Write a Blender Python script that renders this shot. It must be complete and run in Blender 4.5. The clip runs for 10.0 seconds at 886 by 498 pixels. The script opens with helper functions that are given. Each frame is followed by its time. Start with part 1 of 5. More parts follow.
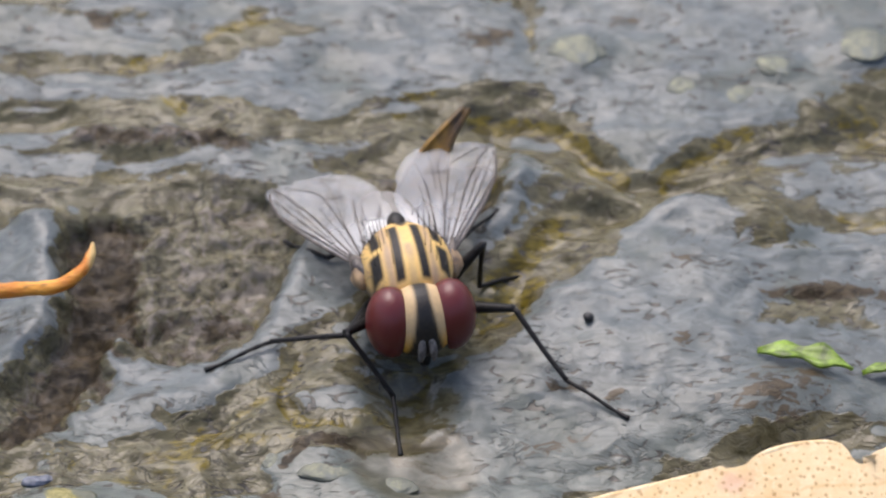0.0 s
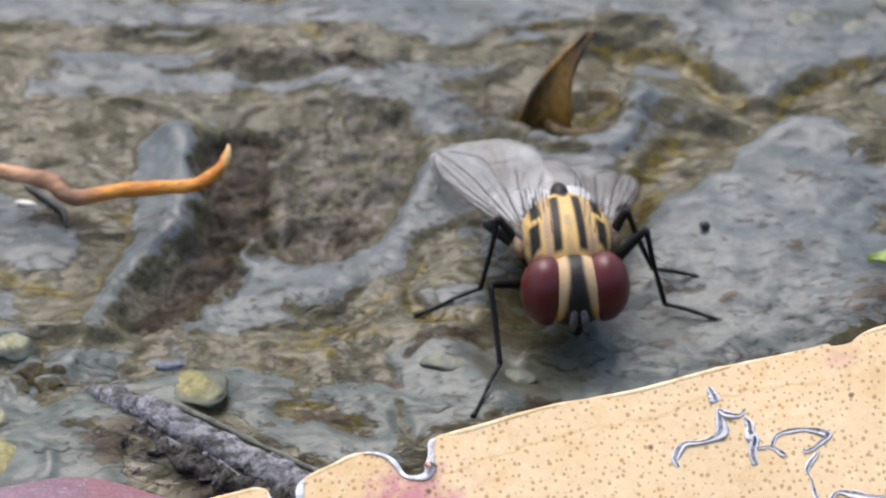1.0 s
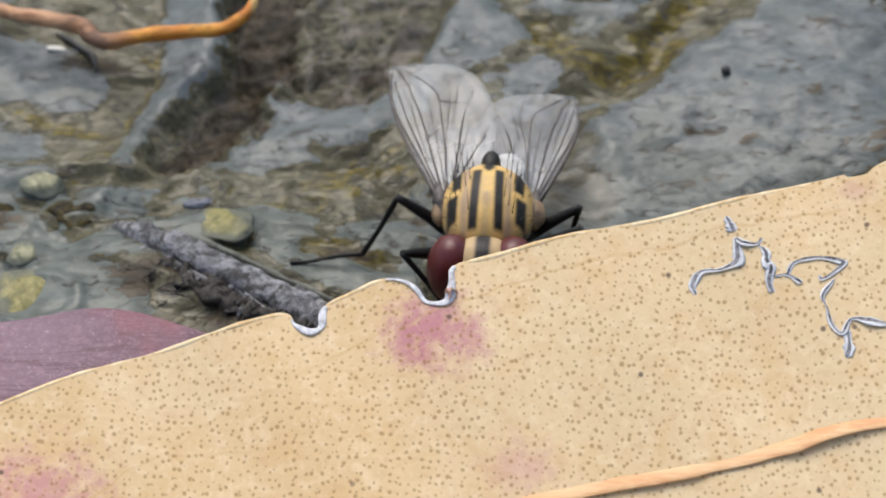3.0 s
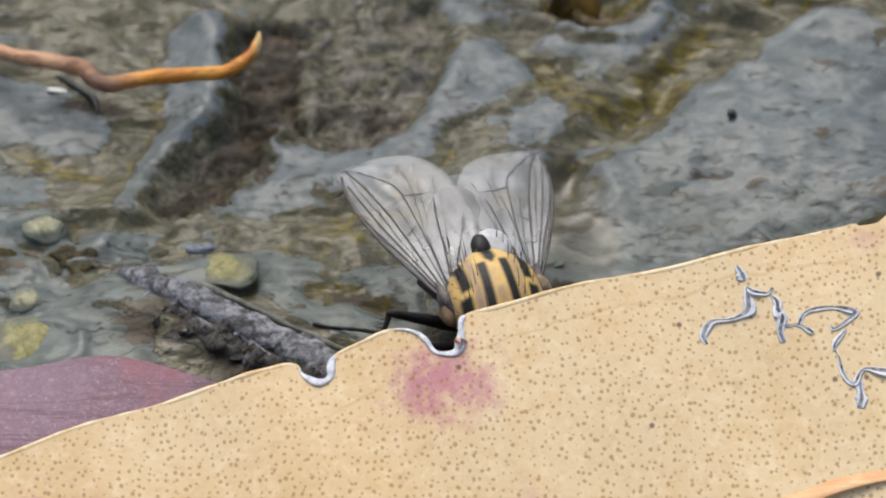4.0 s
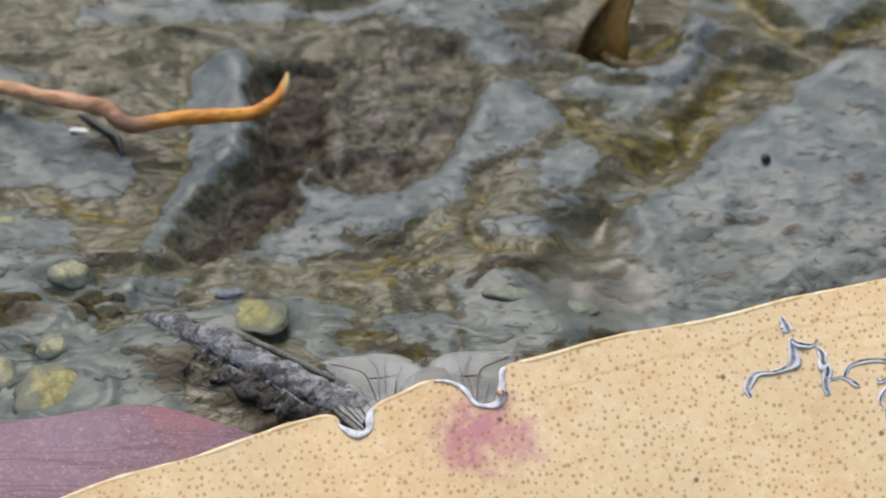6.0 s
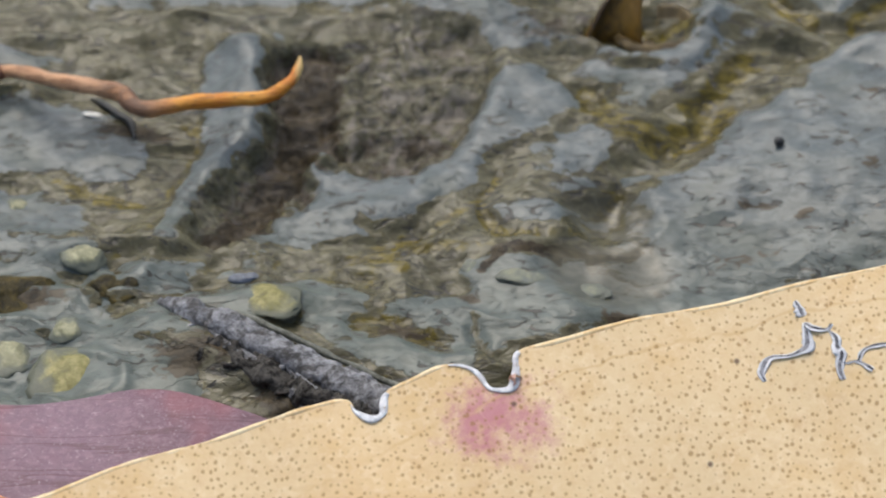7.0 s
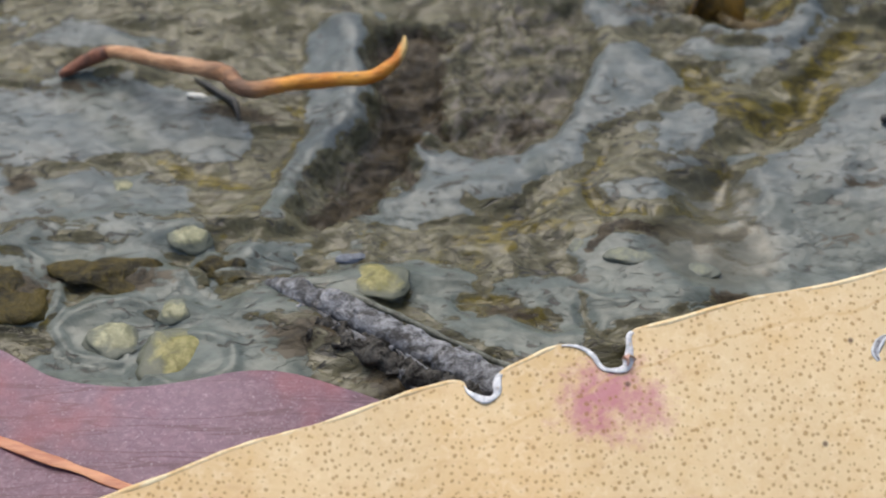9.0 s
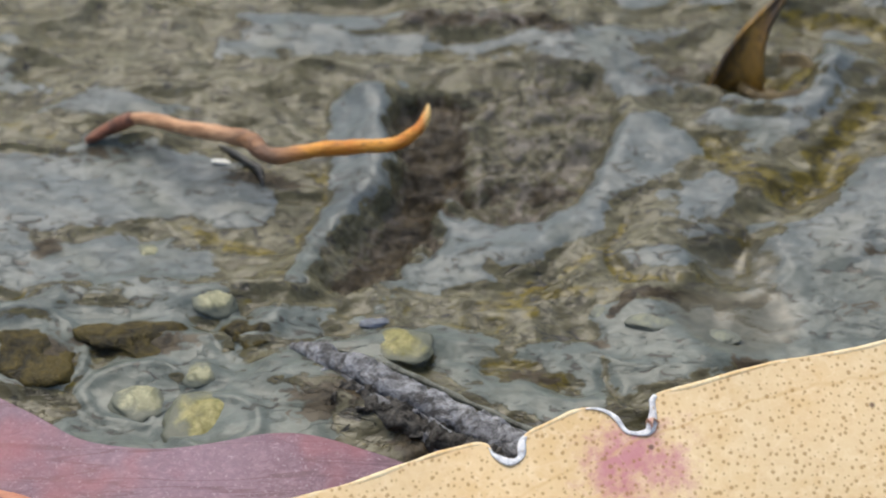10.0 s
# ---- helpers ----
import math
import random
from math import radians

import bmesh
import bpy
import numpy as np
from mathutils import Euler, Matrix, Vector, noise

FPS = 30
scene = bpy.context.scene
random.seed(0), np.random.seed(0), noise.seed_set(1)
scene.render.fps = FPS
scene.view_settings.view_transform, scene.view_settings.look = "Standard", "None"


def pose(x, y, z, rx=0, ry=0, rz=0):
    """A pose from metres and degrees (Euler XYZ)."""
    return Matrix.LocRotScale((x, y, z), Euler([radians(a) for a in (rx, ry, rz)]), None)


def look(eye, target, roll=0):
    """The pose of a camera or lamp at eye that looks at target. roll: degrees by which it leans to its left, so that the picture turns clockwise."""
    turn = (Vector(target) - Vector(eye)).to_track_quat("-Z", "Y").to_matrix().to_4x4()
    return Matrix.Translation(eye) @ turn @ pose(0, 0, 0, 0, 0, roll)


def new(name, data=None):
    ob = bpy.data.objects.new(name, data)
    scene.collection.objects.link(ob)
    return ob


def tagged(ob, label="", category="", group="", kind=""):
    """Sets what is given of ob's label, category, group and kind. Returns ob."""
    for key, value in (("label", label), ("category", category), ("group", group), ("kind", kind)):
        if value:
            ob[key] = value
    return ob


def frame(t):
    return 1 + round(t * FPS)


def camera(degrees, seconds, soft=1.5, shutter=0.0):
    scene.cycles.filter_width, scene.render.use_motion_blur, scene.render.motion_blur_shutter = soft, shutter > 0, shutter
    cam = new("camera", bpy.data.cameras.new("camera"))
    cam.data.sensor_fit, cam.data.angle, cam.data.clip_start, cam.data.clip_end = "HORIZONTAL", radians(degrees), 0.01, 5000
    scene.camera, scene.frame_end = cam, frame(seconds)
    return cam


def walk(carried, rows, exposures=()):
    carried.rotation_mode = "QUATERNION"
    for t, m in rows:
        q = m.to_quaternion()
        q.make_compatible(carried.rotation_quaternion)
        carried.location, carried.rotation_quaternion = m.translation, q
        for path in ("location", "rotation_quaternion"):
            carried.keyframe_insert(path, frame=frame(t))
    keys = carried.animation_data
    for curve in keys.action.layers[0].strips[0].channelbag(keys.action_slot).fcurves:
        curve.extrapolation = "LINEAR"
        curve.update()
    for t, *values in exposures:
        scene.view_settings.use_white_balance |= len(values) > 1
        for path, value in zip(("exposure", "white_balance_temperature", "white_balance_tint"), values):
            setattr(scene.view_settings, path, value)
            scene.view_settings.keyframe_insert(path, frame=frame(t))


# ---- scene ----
from collections import OrderedDict

MM = 0.001

# ---- camera and its way ----
cam = camera(14.0, 10.0, soft=1.9)
cam.data.dof.use_dof, cam.data.dof.focus_distance, cam.data.dof.aperture_fstop = True, 0.0885, 150.0
PATH = [
    (0, (0.001111, -0.055292, 0.070256), (0.004283, 0.009514, 0.000866), 1.25),
    (0.1, (0.000939, -0.056383, 0.069898), (0.003969, 0.008999, 0.001043), 1.17),
    (0.2, (0.000767, -0.057474, 0.069541), (0.003642, 0.008312, 0.001064), 1.09),
    (0.3, (0.000595, -0.058564, 0.069183), (0.003105, 0.007611, 0.001069), 1.01),
    (0.4, (0.000423, -0.059655, 0.068825), (0.002435, 0.006959, 0.001123), 0.93),
    (0.5, (0.000251, -0.060746, 0.068468), (0.001845, 0.006286, 0.001168), 0.85),
    (0.6, (0.000563, -0.061153, 0.068359), (0.001185, 0.005709, 0.000876), 0.62),
    (0.7, (0.000875, -0.061561, 0.068251), (0.001014, 0.005718, 0.001179), 0.39),
    (0.8, (0.001186, -0.061968, 0.068142), (0.000934, 0.005580, 0.001344), 0.15),
    (0.9, (0.001498, -0.062376, 0.068034), (0.000927, 0.005496, 0.001566), -0.08),
    (1, (0.001810, -0.062784, 0.067926), (0.000982, 0.005263, 0.001638), -0.31),
    (1.1, (0.001912, -0.063184, 0.067835), (0.001075, 0.005217, 0.001914), -0.37),
    (1.2, (0.002013, -0.063585, 0.067745), (0.000933, 0.005058, 0.002079), -0.42),
    (1.3, (0.002115, -0.063985, 0.067654), (0.000895, 0.004882, 0.002226), -0.48),
    (1.4, (0.002217, -0.064386, 0.067564), (0.000946, 0.004422, 0.002075), -0.54),
    (1.5, (0.002319, -0.064787, 0.067473), (0.001012, 0.003621, 0.001566), -0.59),
    (1.6, (0.002335, -0.065040, 0.067489), (0.000710, 0.003323, 0.001542), -0.71),
    (1.7, (0.002351, -0.065293, 0.067504), (0.000555, 0.002917, 0.001404), -0.83),
    (1.8, (0.002366, -0.065546, 0.067519), (0.000527, 0.002602, 0.001357), -0.94),
    (1.9, (0.002382, -0.065799, 0.067535), (0.000271, 0.002063, 0.001088), -1.06),
    (2, (0.002398, -0.066052, 0.067550), (0.000143, 0.001803, 0.001100), -1.17),
    (2.1, (0.002452, -0.066097, 0.067360), (0.000023, 0.001684, 0.000841), -1.20),
    (2.2, (0.002505, -0.066141, 0.067170), (-0.000082, 0.001599, 0.000614), -1.23),
    (2.3, (0.002558, -0.066186, 0.066979), (-0.000130, 0.001539, 0.000413), -1.26),
    (2.4, (0.002611, -0.066231, 0.066789), (-0.000121, 0.001420, 0.000149), -1.29),
    (2.5, (0.002665, -0.066275, 0.066599), (-0.000118, 0.001338, -0.000077), -1.32),
    (2.6, (0.002665, -0.066204, 0.066556), (-0.000116, 0.001192, -0.000340), -1.29),
    (2.7, (0.002665, -0.066133, 0.066513), (0.000035, 0.001187, -0.000465), -1.26),
    (3.8, (0.001649, -0.065152, 0.066640), (0.000366, 0.002272, -0.000273), -0.30),
    (3.9, (0.001519, -0.064930, 0.066778), (0.000232, 0.002374, -0.000255), -0.32),
    (4, (0.001389, -0.064709, 0.066917), (0.000238, 0.002660, -0.000054), -0.34),
    (4.1, (0.001332, -0.064638, 0.066964), (0.000249, 0.002745, 0.000005), -0.31),
    (4.2, (0.001274, -0.064566, 0.067010), (0.000217, 0.002842, 0.000078), -0.29),
    (4.3, (0.001217, -0.064495, 0.067057), (0.000187, 0.002940, 0.000150), -0.26),
    (4.4, (0.001159, -0.064424, 0.067104), (0.000213, 0.003000, 0.000185), -0.23),
    (4.5, (0.001102, -0.064352, 0.067151), (0.000148, 0.003127, 0.000288), -0.21),
    (4.6, (0.001008, -0.064140, 0.067136), (0.000088, 0.003339, 0.000272), -0.15),
    (4.7, (0.000915, -0.063929, 0.067121), (0.000180, 0.003591, 0.000295), -0.10),
    (4.8, (0.000822, -0.063717, 0.067106), (0.000287, 0.003990, 0.000469), -0.04),
    (4.9, (0.000728, -0.063505, 0.067090), (0.000265, 0.004172, 0.000422), 0.01),
    (5, (0.000635, -0.063293, 0.067075), (0.000128, 0.004215, 0.000237), 0.07),
    (5.2, (-0.000038, -0.063170, 0.066925), (-0.000257, 0.004192, -0.000062), 0.44),
    (5.3, (-0.000375, -0.063109, 0.066849), (-0.000422, 0.004225, -0.000166), 0.62),
    (5.5, (-0.001048, -0.062987, 0.066698), (-0.000239, 0.004507, -0.000152), 1.00),
    (5.6, (-0.001056, -0.062975, 0.066702), (-0.000277, 0.004501, -0.000166), 0.97),
    (5.7, (-0.001063, -0.062964, 0.066706), (-0.000350, 0.004538, -0.000137), 0.95),
    (6.8, (-0.001149, -0.062838, 0.066750), (-0.001023, 0.004239, -0.000523), 0.72),
    (7, (-0.001165, -0.062815, 0.066758), (-0.000954, 0.004236, -0.000540), 0.68),
    (7.2, (-0.001322, -0.062825, 0.066636), (-0.000918, 0.004110, -0.000777), 0.77),
    (7.3, (-0.001401, -0.062830, 0.066575), (-0.000948, 0.004098, -0.000844), 0.82),
    (7.5, (-0.001558, -0.062840, 0.066453), (-0.001240, 0.004129, -0.000927), 0.92),
    (7.6, (-0.001780, -0.062895, 0.066331), (-0.001840, 0.003796, -0.001324), 0.82),
    (7.7, (-0.002002, -0.062950, 0.066209), (-0.002352, 0.003637, -0.001548), 0.73),
    (7.8, (-0.002225, -0.063005, 0.066087), (-0.002449, 0.003794, -0.001462), 0.63),
    (7.9, (-0.002447, -0.063060, 0.065965), (-0.002308, 0.003873, -0.001451), 0.54),
    (8, (-0.002669, -0.063115, 0.065843), (-0.002831, 0.003512, -0.001876), 0.44),
    (8.2, (-0.002778, -0.062972, 0.066158), (-0.003109, 0.003326, -0.001881), 0.23),
    (8.3, (-0.002833, -0.062900, 0.066316), (-0.003375, 0.003332, -0.001787), 0.12),
    (8.5, (-0.002942, -0.062757, 0.066632), (-0.003670, 0.003533, -0.001413), -0.10),
    (8.7, (-0.002868, -0.062689, 0.066701), (-0.003910, 0.003605, -0.001335), -0.18),
    (9, (-0.002757, -0.062588, 0.066805), (-0.003745, 0.003925, -0.001019), -0.30),
    (9.2, (-0.002517, -0.062895, 0.066831), (-0.003847, 0.003649, -0.000957), -0.38),
    (9.5, (-0.002156, -0.063355, 0.066870), (-0.003240, 0.003954, -0.000162), -0.50),
    (9.7, (-0.002680, -0.063442, 0.066886), (-0.003605, 0.003983, -0.000032), -0.28),
    (10, (-0.003466, -0.063572, 0.066910), (-0.004352, 0.004599, 0.000752), 0.05),
]
# the clip's camera darkens and warms its picture a little while it refocuses on the leaf
walk(cam, [(t, look(eye, target, roll)) for t, eye, target, roll in PATH],
     [(0, 0.90, 6450, 15), (0.9, 0.80, 6320, 13), (2.0, 0.58, 6320, 11), (2.8, 0.48, 6450, 8), (9, 0.46, 6500, 7), (9.6, 0.46, 6520, 7), (10, 0.57, 6550, 6)])

# ---- light: bright overcast sky ----
SUN_ELEVATION, SUN_TURN = 60.0, -22.0
world = bpy.data.worlds.new("overcast_sky")
scene.world = world
world.use_nodes = True
wn, wl = world.node_tree.nodes, world.node_tree.links
sky = wn.new("ShaderNodeTexSky")
sky.sky_type = "NISHITA"
sky.sun_disc = False
sky.sun_elevation, sky.sun_rotation = radians(SUN_ELEVATION), radians(SUN_TURN)
sky.air_density, sky.dust_density, sky.ozone_density = 1.0, 4.0, 1.0
wl.new(sky.outputs[0], wn["Background"].inputs[0])
wn["Background"].inputs[1].default_value = 0.145

sun = bpy.data.lights.new("sun", "SUN")
sun.energy, sun.angle, sun.color = 1.04, radians(48), (1.0, 0.98, 0.96)
sun_ob = new("sun", sun)
a, e = radians(SUN_TURN), radians(SUN_ELEVATION)
sun_ob.matrix_world = look((math.sin(a) * math.cos(e), math.cos(a) * math.cos(e), math.sin(e)), (0, 0, 0))


# ---- materials ----
class Nodes:
    """A material with a principled shader, and short ways to wire nodes into it."""

    def __init__(self, name, rough=0.5, colour=(0.5, 0.5, 0.5), specular=0.5, coat=0.0):
        self.mat = bpy.data.materials.new(name)
        self.mat.use_nodes = True
        self.n, self.l = self.mat.node_tree.nodes, self.mat.node_tree.links
        self.p = self.n["Principled BSDF"]
        self.set("Base Color", (*colour, 1))
        self.set("Roughness", rough)
        self.set("Specular IOR Level", specular)
        self.set("Coat Weight", coat)
        self.set("Coat Roughness", 0.12)
        self.obj = self.n.new("ShaderNodeTexCoord").outputs["Object"]

    def set(self, key, value):
        if hasattr(value, "is_output"):
            self.l.new(value, self.p.inputs[key])
        else:
            self.p.inputs[key].default_value = value

    def put(self, socket, value):
        if hasattr(value, "is_output"):
            self.l.new(value, socket)
        else:
            socket.default_value = value

    def scaled(self, sx, sy, sz, turn=0.0):
        m = self.n.new("ShaderNodeMapping")
        m.inputs["Scale"].default_value = (sx, sy, sz)
        m.inputs["Rotation"].default_value = (0, 0, radians(turn))
        self.l.new(self.obj, m.inputs["Vector"])
        return m.outputs[0]

    def noise(self, per_mm, detail=4, rough=0.55, distort=0.0, stretch=(1, 1, 1), turn=0.0):
        t = self.n.new("ShaderNodeTexNoise")
        k = per_mm * 1000
        self.l.new(self.scaled(k * stretch[0], k * stretch[1], k * stretch[2], turn), t.inputs["Vector"])
        t.inputs["Scale"].default_value, t.inputs["Detail"].default_value = 1.0, detail
        t.inputs["Roughness"].default_value, t.inputs["Distortion"].default_value = rough, distort
        return t.outputs[0]

    def voronoi(self, per_mm, feature="F1", stretch=(1, 1, 1), random=1.0, flat="2D"):
        t = self.n.new("ShaderNodeTexVoronoi")
        t.feature, t.voronoi_dimensions = feature, flat
        k = per_mm * 1000
        self.l.new(self.scaled(k * stretch[0], k * stretch[1], k * stretch[2]), t.inputs["Vector"])
        t.inputs["Scale"].default_value = 1.0
        t.inputs["Randomness"].default_value = random
        return t

    def band(self, value, lo, hi, a=0.0, b=1.0):
        r = self.n.new("ShaderNodeMapRange")
        r.interpolation_type = "SMOOTHSTEP"
        self.put(r.inputs["Value"], value)
        for key, v in (("From Min", lo), ("From Max", hi), ("To Min", a), ("To Max", b)):
            r.inputs[key].default_value = v
        return r.outputs[0]

    def math(self, op, a, b=0.0):
        m = self.n.new("ShaderNodeMath")
        m.operation = op
        self.put(m.inputs[0], a)
        self.put(m.inputs[1], b)
        return m.outputs[0]

    def mix(self, fac, a, b):
        m = self.n.new("ShaderNodeMix")
        m.data_type = "RGBA"
        self.put(m.inputs[0], fac)
        for socket, v in ((m.inputs[6], a), (m.inputs[7], b)):
            self.put(socket, (*v, 1) if isinstance(v, tuple) else v)
        return m.outputs[2]

    def attr(self, name):
        t = self.n.new("ShaderNodeAttribute")
        t.attribute_name = name
        return t

    def bump(self, height, mm, strength=1.0):
        b = self.n.new("ShaderNodeBump")
        b.inputs["Strength"].default_value, b.inputs["Distance"].default_value = strength, mm * MM
        self.l.new(height, b.inputs["Height"])
        for key in ("Normal", "Coat Normal"):
            self.l.new(b.outputs[0], self.p.inputs[key])


def mud_material():
    """Wet mud: pale silt films with painted sky sheen over tan clay, olive algae, dark rot with painted shade."""
    m = Nodes("wet_mud", 0.2, specular=0.5)
    silt, algae, dark, rough, wet = (m.attr(k).outputs["Fac"] for k in ("silt", "algae", "debris_shade", "coarse", "wet"))
    big, mid = m.noise(0.35, 4, 0.5, 0.6), m.noise(1.0, 4, 0.55, 1.2, (0.75, 1.1, 1), 8)
    small = m.noise(2.6, 4, 0.55, 1.0, (0.75, 1.15, 1), 5)
    fine = m.noise(8, 3, 0.6, 0.6, (0.8, 1.1, 1))
    # pale films of silt, with the sky's reflection put into their colour
    pale = m.mix(m.band(small, 0.36, 0.66), (0.082, 0.095, 0.092), (0.126, 0.140, 0.136))
    pale = m.mix(m.band(big, 0.46, 0.66, 0, 0.6), pale, (0.068, 0.080, 0.064))
    low = m.n.new("ShaderNodeSeparateXYZ")
    m.l.new(m.obj, low.inputs[0])
    pale = m.mix(m.band(low.outputs[1], 0.0005, 0.0065, 0.7, 0), pale, m.mix(m.band(small, 0.36, 0.66), (0.078, 0.091, 0.072), (0.120, 0.136, 0.110)))
    # tan clay between them, olive along the shores of the films
    tan = m.mix(m.band(small, 0.36, 0.66), (0.064, 0.056, 0.028), (0.118, 0.106, 0.058))
    tan = m.mix(m.band(mid, 0.50, 0.66, 0, 0.55), tan, (0.150, 0.139, 0.094))
    green = m.mix(m.band(small, 0.36, 0.64), (0.046, 0.035, 0.004), (0.122, 0.093, 0.012))
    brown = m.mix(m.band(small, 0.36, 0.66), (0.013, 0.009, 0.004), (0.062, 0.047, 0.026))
    warp = m.math("ADD", m.band(mid, 0.25, 0.75, -0.20, 0.20), m.band(small, 0.25, 0.75, -0.15, 0.15))
    edge = m.math("ADD", silt, warp)
    shore = m.band(m.math("ABSOLUTE", m.math("SUBTRACT", edge, 0.36)), 0.0, 0.14, 0.42, 0)
    shore = m.math("MULTIPLY", shore, m.band(m.noise(0.45, 3), 0.42, 0.58))
    film = m.band(edge, 0.36, 0.58)
    col = m.mix(shore, tan, green)
    col = m.mix(m.band(m.math("ADD", algae, warp), 0.38, 0.66), col, green)
    col = m.mix(film, col, pale)
    rim = m.band(m.math("ABSOLUTE", m.math("SUBTRACT", edge, 0.455)), 0.0, 0.035, 0.75, 0)
    rim = m.math("MULTIPLY", rim, m.band(m.noise(0.9, 3), 0.40, 0.56))
    col = m.mix(rim, col, (0.040, 0.034, 0.020))
    # thin dark wrinkles
    wrinkle = m.noise(0.95, 4, 0.55, 2.2, (0.55, 1.25, 1), 12)
    line = m.band(m.math("ABSOLUTE", m.math("SUBTRACT", wrinkle, 0.5)), 0.0, 0.026, 1, 0)
    line = m.math("MULTIPLY", line, m.band(m.noise(0.8, 3), 0.44, 0.56))
    line = m.math("MULTIPLY", line, m.band(film, 0, 1, 1.0, 0.5))
    col = m.mix(m.math("MULTIPLY", line, 0.85), col, (0.036, 0.030, 0.018))
    # short dark squiggles on the films
    squiggle = m.noise(2.1, 3, 0.5, 1.6, (0.6, 1.3, 1), -8)
    speck = m.math("MULTIPLY", m.band(squiggle, 0.585, 0.635), m.band(m.noise(0.55, 3, 0.5, 0, (1, 1, 1), 30), 0.42, 0.52))
    col = m.mix(m.math("MULTIPLY", speck, 0.95), col, (0.040, 0.036, 0.027))
    # rotten debris and painted pocket shade; pale clumps, blackened crevices in the coarse hollows
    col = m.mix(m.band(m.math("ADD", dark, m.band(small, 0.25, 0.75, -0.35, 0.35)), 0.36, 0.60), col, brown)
    clump = m.noise(1.5, 6, 0.66, 1.2, (1.0, 0.95, 1))
    crumb = m.math("MULTIPLY", m.math("MULTIPLY", m.band(clump, 0.50, 0.57), rough), m.band(dark, 0.6, 1.0, 1, 0.3))
    col = m.mix(m.math("MULTIPLY", crumb, 0.62), col, (0.160, 0.138, 0.118))
    crevice = m.math("MULTIPLY", m.band(clump, 0.38, 0.45, 1, 0), rough)
    col = m.mix(m.math("MULTIPLY", crevice, 0.75), col, (0.014, 0.011, 0.007))
    # wet pool; the brown of the fly's reflection is partly put into its colour
    col = m.mix(m.band(wet, 0.15, 0.6, 0, 0.62), col, m.mix(m.band(small, 0.36, 0.66), (0.050, 0.044, 0.022), (0.085, 0.076, 0.042)))
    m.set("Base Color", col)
    m.set("Specular IOR Level", m.math("SUBTRACT", m.band(film, 0, 1, 0.30, 0.32), m.band(dark, 0.2, 0.8, 0.0, 0.15)))
    m.set("Coat Weight", m.band(wet, 0.1, 0.6, 0, 0.10))
    m.set("Coat Roughness", 0.10)
    m.set("Coat IOR", 1.9)
    m.set("Roughness", m.math("MULTIPLY", m.math("ADD", m.band(dark, 0.1, 0.9, 0.0, 0.2), m.band(film, 0, 1, 0.18, 0.30)), m.band(wet, 0, 1, 1, 1.2)))
    height = m.math("ADD", m.math("MULTIPLY", small, m.band(film, 0, 1, 0.7, 0.28)), m.math("MULTIPLY", mid, m.band(film, 0, 1, 1.5, 0.55)))
    height = m.math("ADD", height, m.math("MULTIPLY", fine, 0.04))
    height = m.math("ADD", height, m.math("MULTIPLY", film, 0.3))
    height = m.math("SUBTRACT", height, m.math("MULTIPLY", m.math("ADD", line, m.math("ADD", rim, speck)), 0.4))
    height = m.math("ADD", height, m.math("MULTIPLY", m.math("SUBTRACT", crumb, crevice), 0.6))
    m.bump(m.math("MULTIPLY", height, m.band(wet, 0, 0.6, 1, 0.05)), 0.18, 0.42)
    return m.mat


